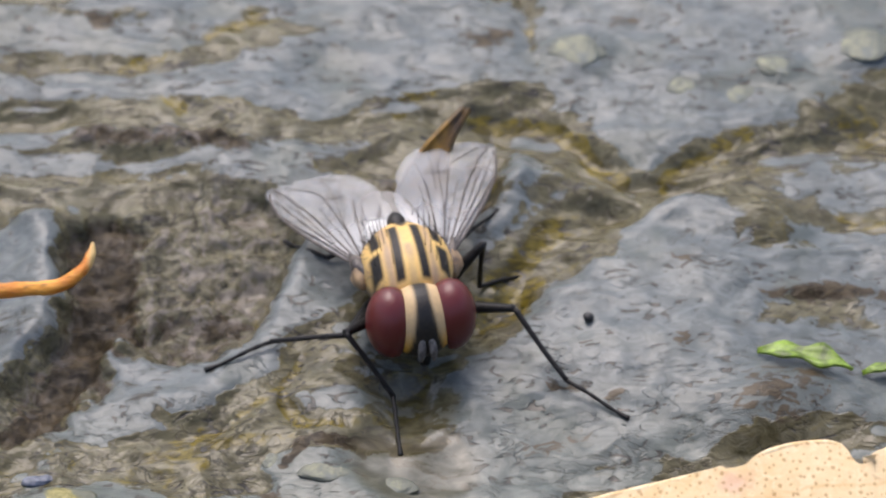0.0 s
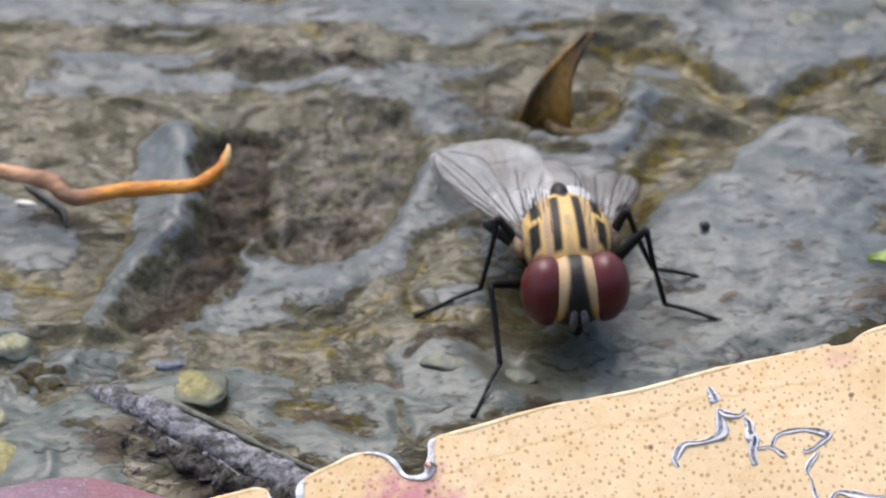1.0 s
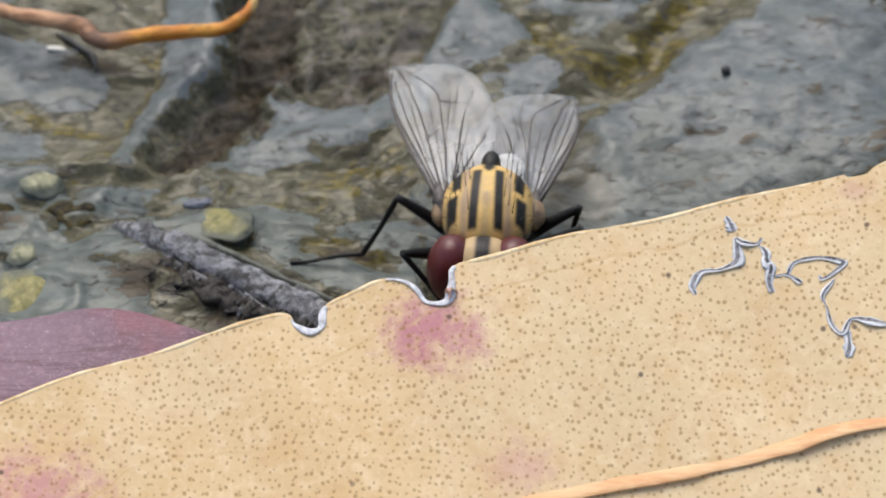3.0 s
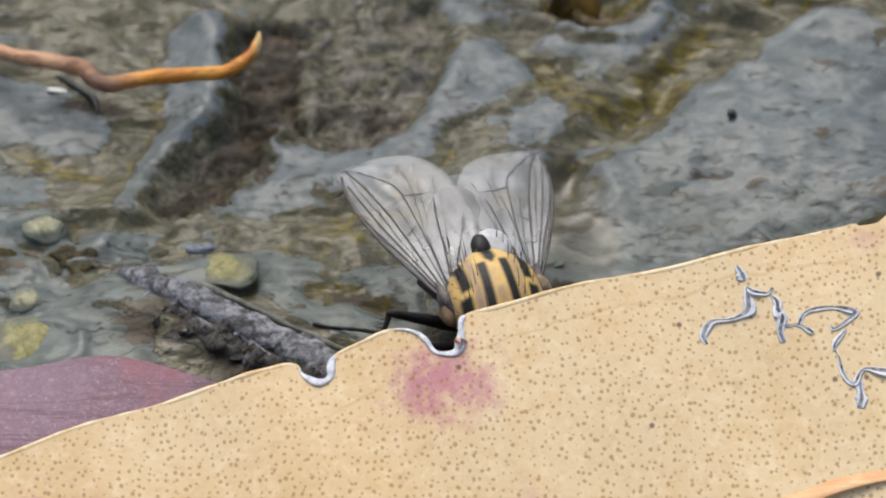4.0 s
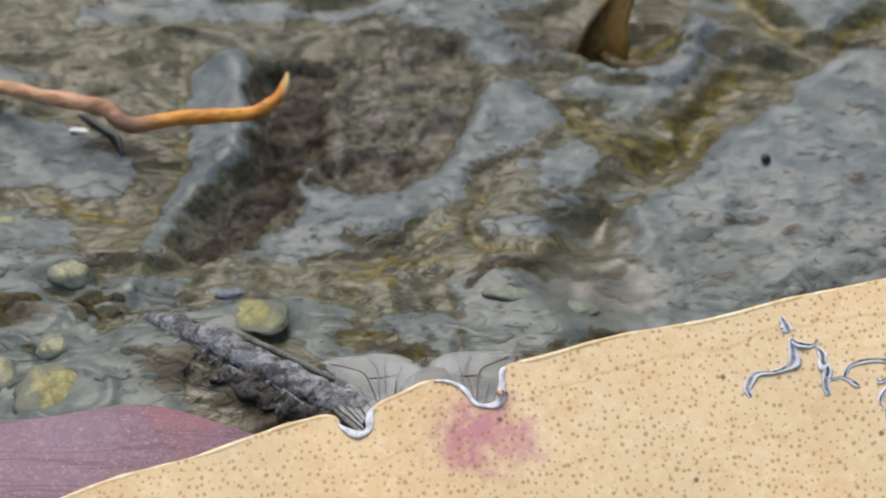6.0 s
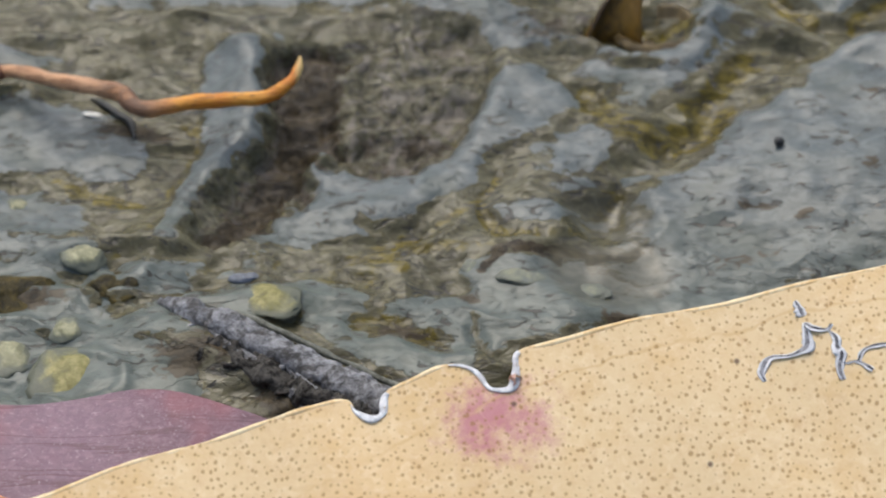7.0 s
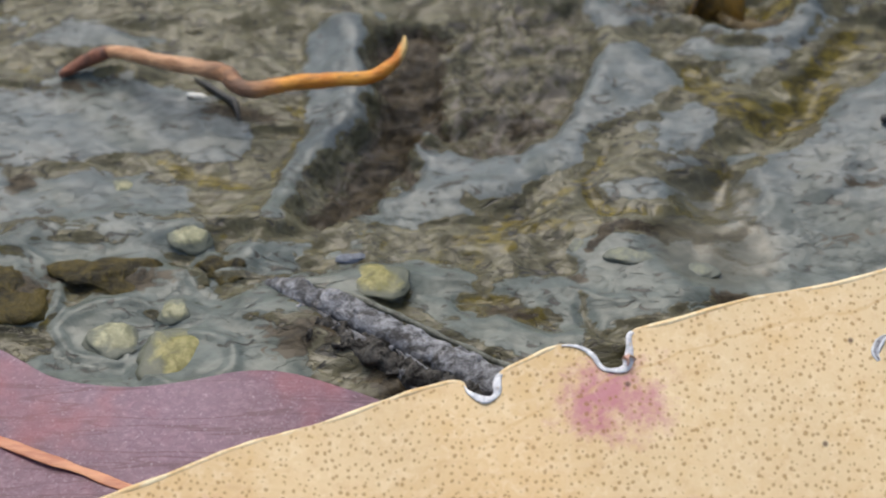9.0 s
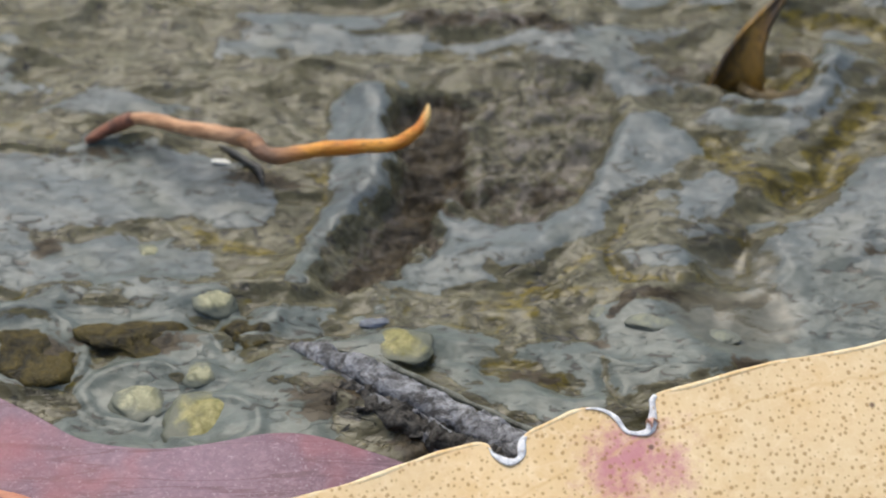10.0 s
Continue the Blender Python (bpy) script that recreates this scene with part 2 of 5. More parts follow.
def yellow_leaf_material():
    m = Nodes("fallen_yellow_leaf", 0.5, specular=0.35)
    sep = m.n.new("ShaderNodeSeparateXYZ")
    m.l.new(m.obj, sep.inputs[0])
    x, y = m.math("MULTIPLY", sep.outputs[0], 1000), m.math("MULTIPLY", sep.outputs[1], 1000)
    wide, fine = m.noise(0.12, 3), m.noise(5, 5, 0.6)
    col = m.mix(m.band(wide, 0.35, 0.68), (0.70, 0.49, 0.245), (0.735, 0.56, 0.32))
    col = m.mix(m.band(fine, 0.45, 0.8, 0, 0.3), col, (0.60, 0.37, 0.17))
    col = m.mix(m.band(m.noise(0.9, 5, 0.65), 0.46, 0.66, 0, 0.32), col, (0.64, 0.40, 0.15))
    col = m.mix(m.band(m.noise(2.6, 4, 0.6, 0.5), 0.50, 0.68, 0, 0.45), col, (0.82, 0.66, 0.42))
    veins = m.voronoi(0.55, "DISTANCE_TO_EDGE", (0.6, 1.1, 1)).outputs["Distance"]
    col = m.mix(m.band(veins, 0.0, 0.03, 0.07, 0), col, (0.78, 0.62, 0.40))
    # pink bruises round the old bites
    warp = m.noise(1.9, 6, 0.75)
    for cx, cy, r, k in ((0.35, -5.45, 1.5, 0.75), (-8.9, -9.4, 1.8, 0.6), (2.5, -8.7, 1.1, 0.3), (10.7, -1.8, 0.45, 0.25)):
        dx, dy = m.math("SUBTRACT", x, cx), m.math("MULTIPLY", m.math("SUBTRACT", y, cy), 1.25)
        d = m.math("SQRT", m.math("ADD", m.math("MULTIPLY", dx, dx), m.math("MULTIPLY", dy, dy)))
        d = m.math("ADD", d, m.band(warp, 0.25, 0.75, -0.5 * r, 0.5 * r))
        col = m.mix(m.band(d, 0.05 * r, 1.15 * r, k, 0), col, (0.46, 0.125, 0.215))
    # a faint vein that runs along the margin
    bow = m.math("MULTIPLY", m.math("MULTIPLY", m.math("SUBTRACT", x, 1.2), m.math("SUBTRACT", x, 5.7)), 0.0143)
    off = m.math("ADD", m.math("SUBTRACT", m.math("ADD", y, 5.09), m.math("MULTIPLY", x, 0.327)), bow)
    off = m.math("ABSOLUTE", m.math("ADD", off, m.band(m.noise(0.6, 3), 0.3, 0.7, -0.12, 0.12)))
    col = m.mix(m.math("MULTIPLY", m.band(off, 0.0, 0.07, 0.55, 0), m.band(m.noise(0.5, 3), 0.38, 0.55)), col, (0.60, 0.38, 0.16))
    crack = m.voronoi(1.6, "DISTANCE_TO_EDGE", (0.8, 1.0, 1)).outputs["Distance"]
    col = m.mix(m.band(crack, 0.0, 0.035, 0.16, 0), col, (0.80, 0.62, 0.42))
    col = m.mix(m.band(m.noise(2.2, 5, 0.7), 0.52, 0.70, 0, 0.30), col, (0.56, 0.33, 0.15))
    # oil glands: small brown dots, two sizes
    for per_mm, size, depth in ((5.2, 0.215, 0.66), (0.8, 0.055, 0.85)):
        v = m.voronoi(per_mm, random=0.9)
        some = m.band(v.outputs["Color"], 0.18, 0.3) if per_mm > 1 else m.band(v.outputs["Color"], 0.74, 0.78)
        near = m.math("ADD", v.outputs["Distance"], m.band(m.noise(7, 4, 0.65), 0.3, 0.7, -0.11, 0.11) if per_mm > 1 else 0.0)
        if per_mm > 1:
            near = m.math("ADD", near, m.band(v.outputs["Color"], 0.2, 1.0, 0.09, -0.06))
        dot = m.math("MULTIPLY", m.band(near, size * 0.45, size * 1.35, depth, 0), some)
        col = m.mix(dot, col, (0.33, 0.165, 0.045) if per_mm > 1 else (0.10, 0.045, 0.03))
    m.set("Base Color", col)
    m.set("Subsurface Weight", 0.0)
    m.bump(m.math("ADD", m.math("MULTIPLY", fine, 0.5), m.band(veins, 0, 0.06, 0.15, 0)), 0.04, 0.5)
    return m.mat


def red_leaf_material():
    m = Nodes("fallen_mauve_leaf", 0.42, specular=0.45)
    wide, fine = m.noise(0.2, 4), m.noise(5, 5, 0.7, 0.6, (0.85, 1.15, 1), -20)
    col = m.mix(m.band(wide, 0.35, 0.65), (0.108, 0.042, 0.068), (0.150, 0.074, 0.110))
    col = m.mix(m.band(fine, 0.4, 0.72, 0, 0.4), col, (0.33, 0.19, 0.24))
    rows = m.noise(0.9, 3, 0.5, 0.4, (0.12, 1.5, 1), -24)
    col = m.mix(m.band(m.math("ABSOLUTE", m.math("SUBTRACT", rows, 0.5)), 0, 0.025, 0.7, 0), col, (0.075, 0.018, 0.032))
    col = m.mix(m.band(m.noise(11, 3, 0.7), 0.57, 0.72, 0, 0.6), col, (0.40, 0.29, 0.34))
    col = m.mix(m.band(m.noise(0.3, 3), 0.5, 0.68, 0, 0.6), col, (0.24, 0.05, 0.06))
    m.set("Base Color", col)
    m.bump(fine, 0.05, 0.6)
    return m.mat


def grain_material(name, dark, light, per_mm=2.0, rough=0.6, bump_mm=0.08, stretch=(1, 1, 1), spots=None, specular=0.5, silt=False):
    m = Nodes(name, rough, specular=specular)
    a, b = m.noise(per_mm, 5, 0.6, 0.6, stretch), m.noise(per_mm * 5, 4, 0.65, 0.3, stretch)
    col = m.mix(m.band(m.math("ADD", m.math("MULTIPLY", a, 0.7), m.math("MULTIPLY", b, 0.3)), 0.36, 0.64), dark, light)
    if spots:
        col = m.mix(m.band(m.noise(per_mm * 0.8, 4, 0.6), 0.52, 0.66), col, spots)
    if silt:
        # a film of silt laps up round the foot
        sep = m.n.new("ShaderNodeSeparateXYZ")
        m.l.new(m.n.new("ShaderNodeTexCoord").outputs["Generated"], sep.inputs[0])
        foot = m.math("ADD", sep.outputs[2], m.band(a, 0.3, 0.7, -0.10, 0.10))
        col = m.mix(m.band(foot, 0.70, 0.93, 0.12, 0.92), (0.112, 0.120, 0.096), col)
    m.set("Base Color", col)
    m.bump(m.math("ADD", a, m.math("MULTIPLY", b, 0.5)), bump_mm, 0.7)
    return m.mat


def stalk_material():
    """Tan and bruised towards the broken end, orange towards the tip."""
    m = Nodes("orange_stalk", 0.45, specular=0.4)
    sep = m.n.new("ShaderNodeSeparateXYZ")
    m.l.new(m.obj, sep.inputs[0])
    x = m.math("MULTIPLY", sep.outputs[0], 1000)
    a, b = m.noise(1.4, 4, 0.6, 0.8, (0.5, 2, 2)), m.noise(6, 4, 0.65, 0.4, (0.4, 2, 2))
    tan = m.mix(m.band(a, 0.36, 0.64), (0.35, 0.17, 0.08), (0.58, 0.32, 0.17))
    orange = m.mix(m.band(a, 0.36, 0.66), (0.50, 0.15, 0.010), (0.74, 0.33, 0.045))
    col = m.mix(m.band(m.math("ADD", x, m.math("MULTIPLY", a, 2)), -8.2, -6.6), tan, orange)
    bruise = m.math("MULTIPLY", m.band(m.math("ABSOLUTE", m.math("ADD", x, 9.3)), 0.2, 1.3, 1, 0), m.band(a, 0.4, 0.56))
    col = m.mix(m.math("MULTIPLY", bruise, 0.85), col, (0.09, 0.045, 0.028))
    col = m.mix(m.band(b, 0.52, 0.66, 0, 0.65), col, (0.20, 0.07, 0.018))
    m.set("Base Color", m.mix(m.band(x, -5.0, -4.78), col, (0.62, 0.42, 0.16)))
    m.bump(m.math("ADD", a, m.math("MULTIPLY", b, 0.6)), 0.12, 0.7)
    return m.mat


def painted_material(name, rough=0.5, specular=0.4, coat=0.0, bristle=0.15):
    """Colour from the mesh's own colour layer, with fine dust and relief."""
    m = Nodes(name, rough, specular=specular, coat=coat)
    fine = m.noise(9, 4, 0.6)
    m.set("Base Color", m.mix(m.band(fine, 0.35, 0.75, 0, bristle), m.attr("tone").outputs["Color"], (0.10, 0.075, 0.045)))
    m.bump(fine, 0.03, 0.5)
    return m.mat


def eye_material():
    m = Nodes("compound_eye", 0.33, (0.105, 0.012, 0.014), 0.5)
    cells = m.voronoi(26, flat="3D").outputs["Distance"]
    m.set("Base Color", m.mix(m.noise(1.2, 3), (0.062, 0.008, 0.008), (0.125, 0.017, 0.014)))
    m.bump(cells, 0.012, 0.35)
    return m.mat


def wing_material():
    """Clear, faintly smoky membrane with a sheen."""
    m = Nodes("wing_membrane", 0.30, (0.60, 0.60, 0.59), 0.85)
    clear = m.n.new("ShaderNodeBsdfTransparent")
    clear.inputs[0].default_value = (0.95, 0.94, 0.92, 1)
    mix = m.n.new("ShaderNodeMixShader")
    sep = m.n.new("ShaderNodeSeparateXYZ")
    m.l.new(m.obj, sep.inputs[0])
    root = m.band(sep.outputs[1], 0.0006, 0.0030, 0.20, 0)
    m.put(mix.inputs[0], m.math("ADD", root, m.band(m.noise(0.7, 4, 0.6), 0.3, 0.7, 0.15, 0.29)))
    m.l.new(clear.outputs[0], mix.inputs[1])
    m.l.new(m.p.outputs[0], mix.inputs[2])
    m.l.new(mix.outputs[0], m.n["Material Output"].inputs[0])
    m.bump(m.noise(1.6, 3, 0.5, 0.5, (1.6, 0.5, 1)), 0.2, 0.8)
    return m.mat


MUD = mud_material()
YELLOW_LEAF = yellow_leaf_material()
MAUVE_LEAF = red_leaf_material()
SCAR = grain_material("pale_scar_tissue", (0.46, 0.46, 0.48), (0.80, 0.79, 0.78), 3, 0.85, 0.04, specular=0.05)
MINE_EDGE = grain_material("pale_mine_border", (0.50, 0.50, 0.52), (0.76, 0.75, 0.74), 3, 0.85, 0.02, specular=0.05)
MINE_FLOOR = grain_material("dark_mine_floor", (0.03, 0.03, 0.035), (0.36, 0.35, 0.36), 4, 0.8, 0.03, specular=0.05)
MARGIN = grain_material("pale_leaf_margin", (0.62, 0.42, 0.20), (0.80, 0.66, 0.42), 2, 0.6, 0.02, specular=0.2)
RIB = grain_material("orange_midrib", (0.64, 0.31, 0.12), (0.74, 0.47, 0.23), 1.5, 0.5, 0.04, (0.3, 1.5, 1))
RUST_RIB = grain_material("rusty_midrib", (0.36, 0.12, 0.06), (0.56, 0.25, 0.12), 1.5, 0.5, 0.04, (0.3, 1.5, 1))
ORANGE_TWIG = stalk_material()
BARK = grain_material("grey_bark", (0.05, 0.046, 0.044), (0.30, 0.30, 0.31), 3.2, 0.6, 0.14, (0.9, 1.2, 1), (0.045, 0.04, 0.036))
BARK_STRIP = grain_material("olive_grey_bark", (0.05, 0.05, 0.035), (0.14, 0.145, 0.115), 2.0, 0.6, 0.1)
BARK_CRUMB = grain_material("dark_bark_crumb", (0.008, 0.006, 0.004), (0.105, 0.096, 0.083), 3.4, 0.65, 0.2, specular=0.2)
DEAD_TIP = grain_material("brown_dead_leaf", (0.034, 0.017, 0.002), (0.24, 0.125, 0.012), 0.9, 0.4, 0.1, (1.5, 0.6, 1))
DEAD_CUP = grain_material("tan_dead_leaf", (0.045, 0.029, 0.008), (0.18, 0.125, 0.05), 1.1, 0.4, 0.1)
PALE_STONE = grain_material("pale_pebble", (0.17, 0.165, 0.085), (0.42, 0.40, 0.25), 1.3, 0.4, 0.06, spots=(0.24, 0.23, 0.13), silt=True, specular=0.22)
SILTY_STONE = grain_material("silt_covered_pebble", (0.13, 0.14, 0.115), (0.25, 0.25, 0.16), 1.6, 0.42, 0.08, spots=(0.13, 0.145, 0.13), silt=True, specular=0.22)
OLIVE_STONE = grain_material("olive_pebble", (0.12, 0.105, 0.016), (0.36, 0.32, 0.13), 1.3, 0.4, 0.06, spots=(0.15, 0.14, 0.035), silt=True, specular=0.22)
BROWN_STONE = grain_material("brown_pebble", (0.010, 0.008, 0.002), (0.080, 0.058, 0.011), 1.5, 0.5, 0.25, specular=0.22)
BLUE_STONE = grain_material("blue_grey_pebble", (0.035, 0.045, 0.065), (0.13, 0.15, 0.19), 2.5, 0.4, 0.06)
STALK_END = grain_material("dark_stalk_end", (0.05, 0.02, 0.01), (0.25, 0.085, 0.04), 2.0, 0.5, 0.1)
BLACK_SEED = grain_material("black_seed", (0.006, 0.006, 0.006), (0.025, 0.023, 0.02), 4, 0.4, 0.04)
GREEN_BIT = grain_material("green_leaflet", (0.05, 0.08, 0.006), (0.22, 0.34, 0.03), 1.2, 0.4, 0.05)
WHITE_BIT = grain_material("white_fragment", (0.55, 0.53, 0.46), (0.80, 0.78, 0.70), 4, 0.5, 0.02)
FLY_SKIN = painted_material("fly_cuticle", 0.5, 0.35)
FLY_LEG = grain_material("black_leg", (0.003, 0.003, 0.003), (0.012, 0.011, 0.010), 8, 0.45, 0.03, specular=0.25)
ANTENNA = grain_material("grey_antenna", (0.03, 0.027, 0.025), (0.15, 0.14, 0.13), 6, 0.55, 0.02)
EYE = eye_material()
WING = wing_material()
VEIN = grain_material("wing_vein", (0.035, 0.028, 0.024), (0.12, 0.10, 0.085), 4, 0.5, 0.01)
CALYPTER = grain_material("white_calypter", (0.36, 0.36, 0.34), (0.56, 0.56, 0.54), 3, 0.45, 0.03)


# ---- mesh helpers (all in millimetres) ----
def part(name, bm, material, parent=None, label="", smooth=True):
    me = bpy.data.meshes.new(name)
    for v in bm.verts:
        v.co *= MM
    bm.normal_update()
    bm.to_mesh(me)
    bm.free()
    for p in me.polygons:
        p.use_smooth = smooth
    me.materials.append(material)
    ob = new(name, me)
    if parent:
        ob.parent = parent
    return tagged(ob, label) if label else ob


def smooth_path(points, n):
    """A Catmull-Rom curve through points, in n samples."""
    p = [Vector(q) for q in points]
    p = [2 * p[0] - p[1]] + p + [2 * p[-1] - p[-2]]
    out = []
    for i in range(n):
        s = i / (n - 1) * (len(p) - 3)
        k = min(int(s), len(p) - 4)
        u = s - k
        a, b, c, d = p[k:k + 4]
        out.append(0.5 * ((2 * b) + (c - a) * u + (2 * a - 5 * b + 4 * c - d) * u * u + (3 * b - a - 3 * c + d) * u ** 3))
    return out


def tube(bm, points, radii, n=24, sides=10, wobble=0.0, seed=0.0, flat=1.0):
    """A round, tapered, slightly uneven tube along a curve; radii are spread along it."""
    path = smooth_path(points, n)
    rings = []
    for i, c in enumerate(path):
        way = (path[min(i + 1, n - 1)] - path[max(i - 1, 0)]).normalized()
        side = way.cross(Vector((0, 0, 1)))
        side = side.normalized() if side.length > 1e-4 else Vector((1, 0, 0))
        up = side.cross(way)
        s = i / (n - 1) * (len(radii) - 1)
        k = min(int(s), len(radii) - 2)
        r = radii[k] + (radii[k + 1] - radii[k]) * (s - k)
        ring = []
        for j in range(sides):
            a = 2 * math.pi * j / sides
            q = c + (side * math.cos(a) + up * math.sin(a) * flat) * r
            if wobble:
                q += (q - c) * wobble * noise.noise(q * 1.7 + Vector((seed, 0, 0))) * 1.5
            ring.append(bm.verts.new(q))
        rings.append(ring)
    for a, b in zip(rings, rings[1:]):
        for j in range(sides):
            bm.faces.new((a[j], a[(j + 1) % sides], b[(j + 1) % sides], b[j]))
    bm.faces.new(rings[0][::-1])
    bm.faces.new(rings[-1])
    return rings


def lump(bm, centre, radii, turn=0.0, rough=0.0, seed=0.0, u=28, v=18, tone=None):
    """An egg-shaped body, knocked about by noise."""
    m = Matrix.Translation(centre) @ Matrix.Rotation(radians(turn), 4, "Z") @ Matrix.Diagonal((*radii, 1))
    made = bmesh.ops.create_uvsphere(bm, u_segments=u, v_segments=v, radius=1)["verts"]
    for w in made:
        k = 1 + rough * (noise.noise(w.co * 1.3 + Vector((seed, seed, 0))) + 0.4 * noise.noise(w.co * 3.7 + Vector((0, seed, seed))))
        w.co = m @ (w.co * k)
    return made


# ---- ground ----
rng = np.random.default_rng(7)
LATTICE = rng.random((256, 256))


def value_noise(x, y):
    xi, yi = np.floor(x).astype(int), np.floor(y).astype(int)
    u, v = x - xi, y - yi
    u, v = u * u * u * (u * (u * 6 - 15) + 10), v * v * v * (v * (v * 6 - 15) + 10)
    g = lambda i, j: LATTICE[(xi + i) % 256, (yi + j) % 256]
    return (g(0, 0) * (1 - u) + g(1, 0) * u) * (1 - v) + (g(0, 1) * (1 - u) + g(1, 1) * u) * v - 0.5


def fbm(x, y, size, octaves=4, gain=0.5, shift=0.0):
    out, k, amp = 0, 1 / size, 1.0
    for i in range(octaves):
        out = out + amp * value_noise(x * k + shift + 17.3 * i, y * k + 2.7 * shift + 9.1 * i)
        k, amp = k * 2.03, amp * gain
    return out


def stroke(x, y, points, width, soft=1.0):
    """1 on a line through points, falling to 0 about width away."""
    best = np.full(x.shape, 1e9)
    for (ax, ay), (bx, by) in zip(points, points[1:]):
        vx, vy = bx - ax, by - ay
        s = np.clip(((x - ax) * vx + (y - ay) * vy) / (vx * vx + vy * vy), 0, 1)
        best = np.minimum(best, np.hypot(x - ax - s * vx, y - ay - s * vy))
    return np.exp(-(best / width) ** (2 * soft))


def patch(x, y, cx, cy, rx, ry, turn=0.0, soft=1.0):
    c, s = math.cos(radians(turn)), math.sin(radians(turn))
    dx, dy = x - cx, y - cy
    return np.exp(-((((dx * c + dy * s) / rx) ** 2 + ((dy * c - dx * s) / ry) ** 2) ** soft))


def region(x, y, points, soft=0.6):
    """1 well inside a closed outline, 0.5 on it, 0 outside, over a border about soft wide."""
    inside_of, best = np.zeros(x.shape, bool), np.full(x.shape, 1e9)
    for (ax, ay), (bx, by) in zip(points, points[1:] + points[:1]):
        vx, vy = bx - ax, by - ay
        s = np.clip(((x - ax) * vx + (y - ay) * vy) / (vx * vx + vy * vy), 0, 1)
        best = np.minimum(best, np.hypot(x - ax - s * vx, y - ay - s * vy))
        if ay != by:
            inside_of ^= ((ay > y) != (by > y)) & (x < (bx - ax) * (y - ay) / (by - ay) + ax)
    return np.clip(0.5 + np.where(inside_of, best, -best) / soft, 0, 1)


# outlines of the silt films and their painted sky sheen, far to near
FAR_FILMS = (
    [(-12, 19.8), (-3.7, 18.8), (-1.2, 19.1), (-2.6, 17.8), (-4.3, 17.5), (-12, 17.5)],
    [(-14, 17.1), (-2.6, 16.9), (-0.2, 17.6), (1.7, 18.7), (6.5, 19.8), (7.3, 16.2), (5.7, 16.5), (3.5, 15.9), (1.6, 14.8), (-0.2, 15.0), (-2.6, 15.9), (-6.2, 16.0), (-14, 15.8)],
    [(7.2, 22), (22, 22), (18, 16.4), (14.7, 15.4), (12.7, 14.4), (11.1, 13.6), (10.0, 12.7), (9.1, 13.0), (8.6, 13.9), (8.3, 14.8), (7.3, 16.1)],
    [(-10.8, 13.7), (-7.8, 14.0), (-4.5, 13.9), (-0.5, 13.6), (-0.4, 12.9), (-2.7, 13.0), (-6.9, 13.0), (-10.8, 12.9)],
)
HILL_FILMS = (
    [(10.0, 11.9), (11.1, 11.3), (12.5, 10.0), (13.8, 9.7), (20, 9.9), (20, 8.6), (12.6, 7.9), (12.5, 7.1), (20, 7.2), (20, 4.6), (10.8, 3.1), (4.6, 1.6), (0.2, 0.0), (-0.3, 2.7), (0.0, 3.5), (3.4, 3.7), (4.6, 4.2), (4.2, 4.8), (5.7, 5.9), (6.2, 8.0), (6.9, 8.8), (8.7, 9.4)],
    [(4.4, 10.3), (5.9, 11.2), (6.4, 13.6), (7.4, 12.7), (7.0, 11.6), (5.5, 9.9)],
    [(7.2, 12.0), (8.8, 11.9), (8.2, 11.2), (7.0, 11.1)], [(11.5, 13.4), (12.6, 13.8), (13.2, 13.4), (12.3, 13.0)], [(13.4, 12.3), (14.9, 12.7), (15.2, 12.0), (14.0, 11.6)],
)
MIDDLE_FILMS = (
    [(-3.4, 5.2), (-3.4, 6.4), (-1.3, 6.2), (-0.5, 7.8), (-0.1, 8.5), (0.2, 10.3), (1.4, 10.4), (2.6, 9.2), (1.4, 8.1), (0.2, 6.9), (-0.4, 5.9), (-1.9, 4.6), (-2.8, 4.5)],
    [(1.8, 7.9), (2.9, 8.4), (3.7, 7.7), (3.3, 6.7), (2.0, 6.4)], [(0.3, 5.1), (1.4, 5.4), (2.9, 5.5), (3.2, 5.1), (2.1, 4.5), (0.8, 4.4)],
    [(-5.0, 2.4), (-3.4, 2.2), (-2.6, 1.5), (-0.1, 2.2), (0.0, -1.0), (-1.5, -1.3), (-4.6, 0.8)],
)
LEFT_FILMS = (
    [(-7.6, 11.4), (-5.9, 12.0), (-5.8, 10.2), (-5.6, 8.6), (-5.8, 7.6), (-6.4, 6.4), (-7.1, 5.2), (-8.0, 3.5), (-8.7, 3.1), (-8.1, 5.0), (-7.7, 6.2), (-7.5, 7.6), (-7.6, 9.0)],
    [(-18, 7.5), (-13.1, 8.4), (-11.6, 8.9), (-8.8, 7.5), (-8.6, 6.3), (-9.9, 5.8), (-11.2, 6.6), (-13, 6.0), (-18, 6.0)],
    [(-18, 5.3), (-13, 5.6), (-11.0, 5.1), (-10.3, 4.3), (-11.0, 3.8), (-18, 3.8)], [(-14.5, 2.9), (-13.0, 3.3), (-10.3, 3.2), (-9.7, 2.5), (-11.0, 2.5), (-13.7, 2.6)],
    [(-13.8, 0.7), (-11.2, 1.5), (-9.2, 0.8), (-8.8, -1.5), (-11, -2.4), (-13.4, -1.7)], [(-9.3, 3.1), (-8.2, 2.6), (-7.0, 2.9), (-7.6, 1.9), (-9.0, 2.0)], [(-15.6, 10.6), (-14.1, 11.7), (-11.6, 10.9), (-12.0, 10.5)], [(-9.6, 0.9), (-7.2, -0.6), (-6.6, -2.6), (-9.0, -2.3), (-9.6, -0.8)],
)


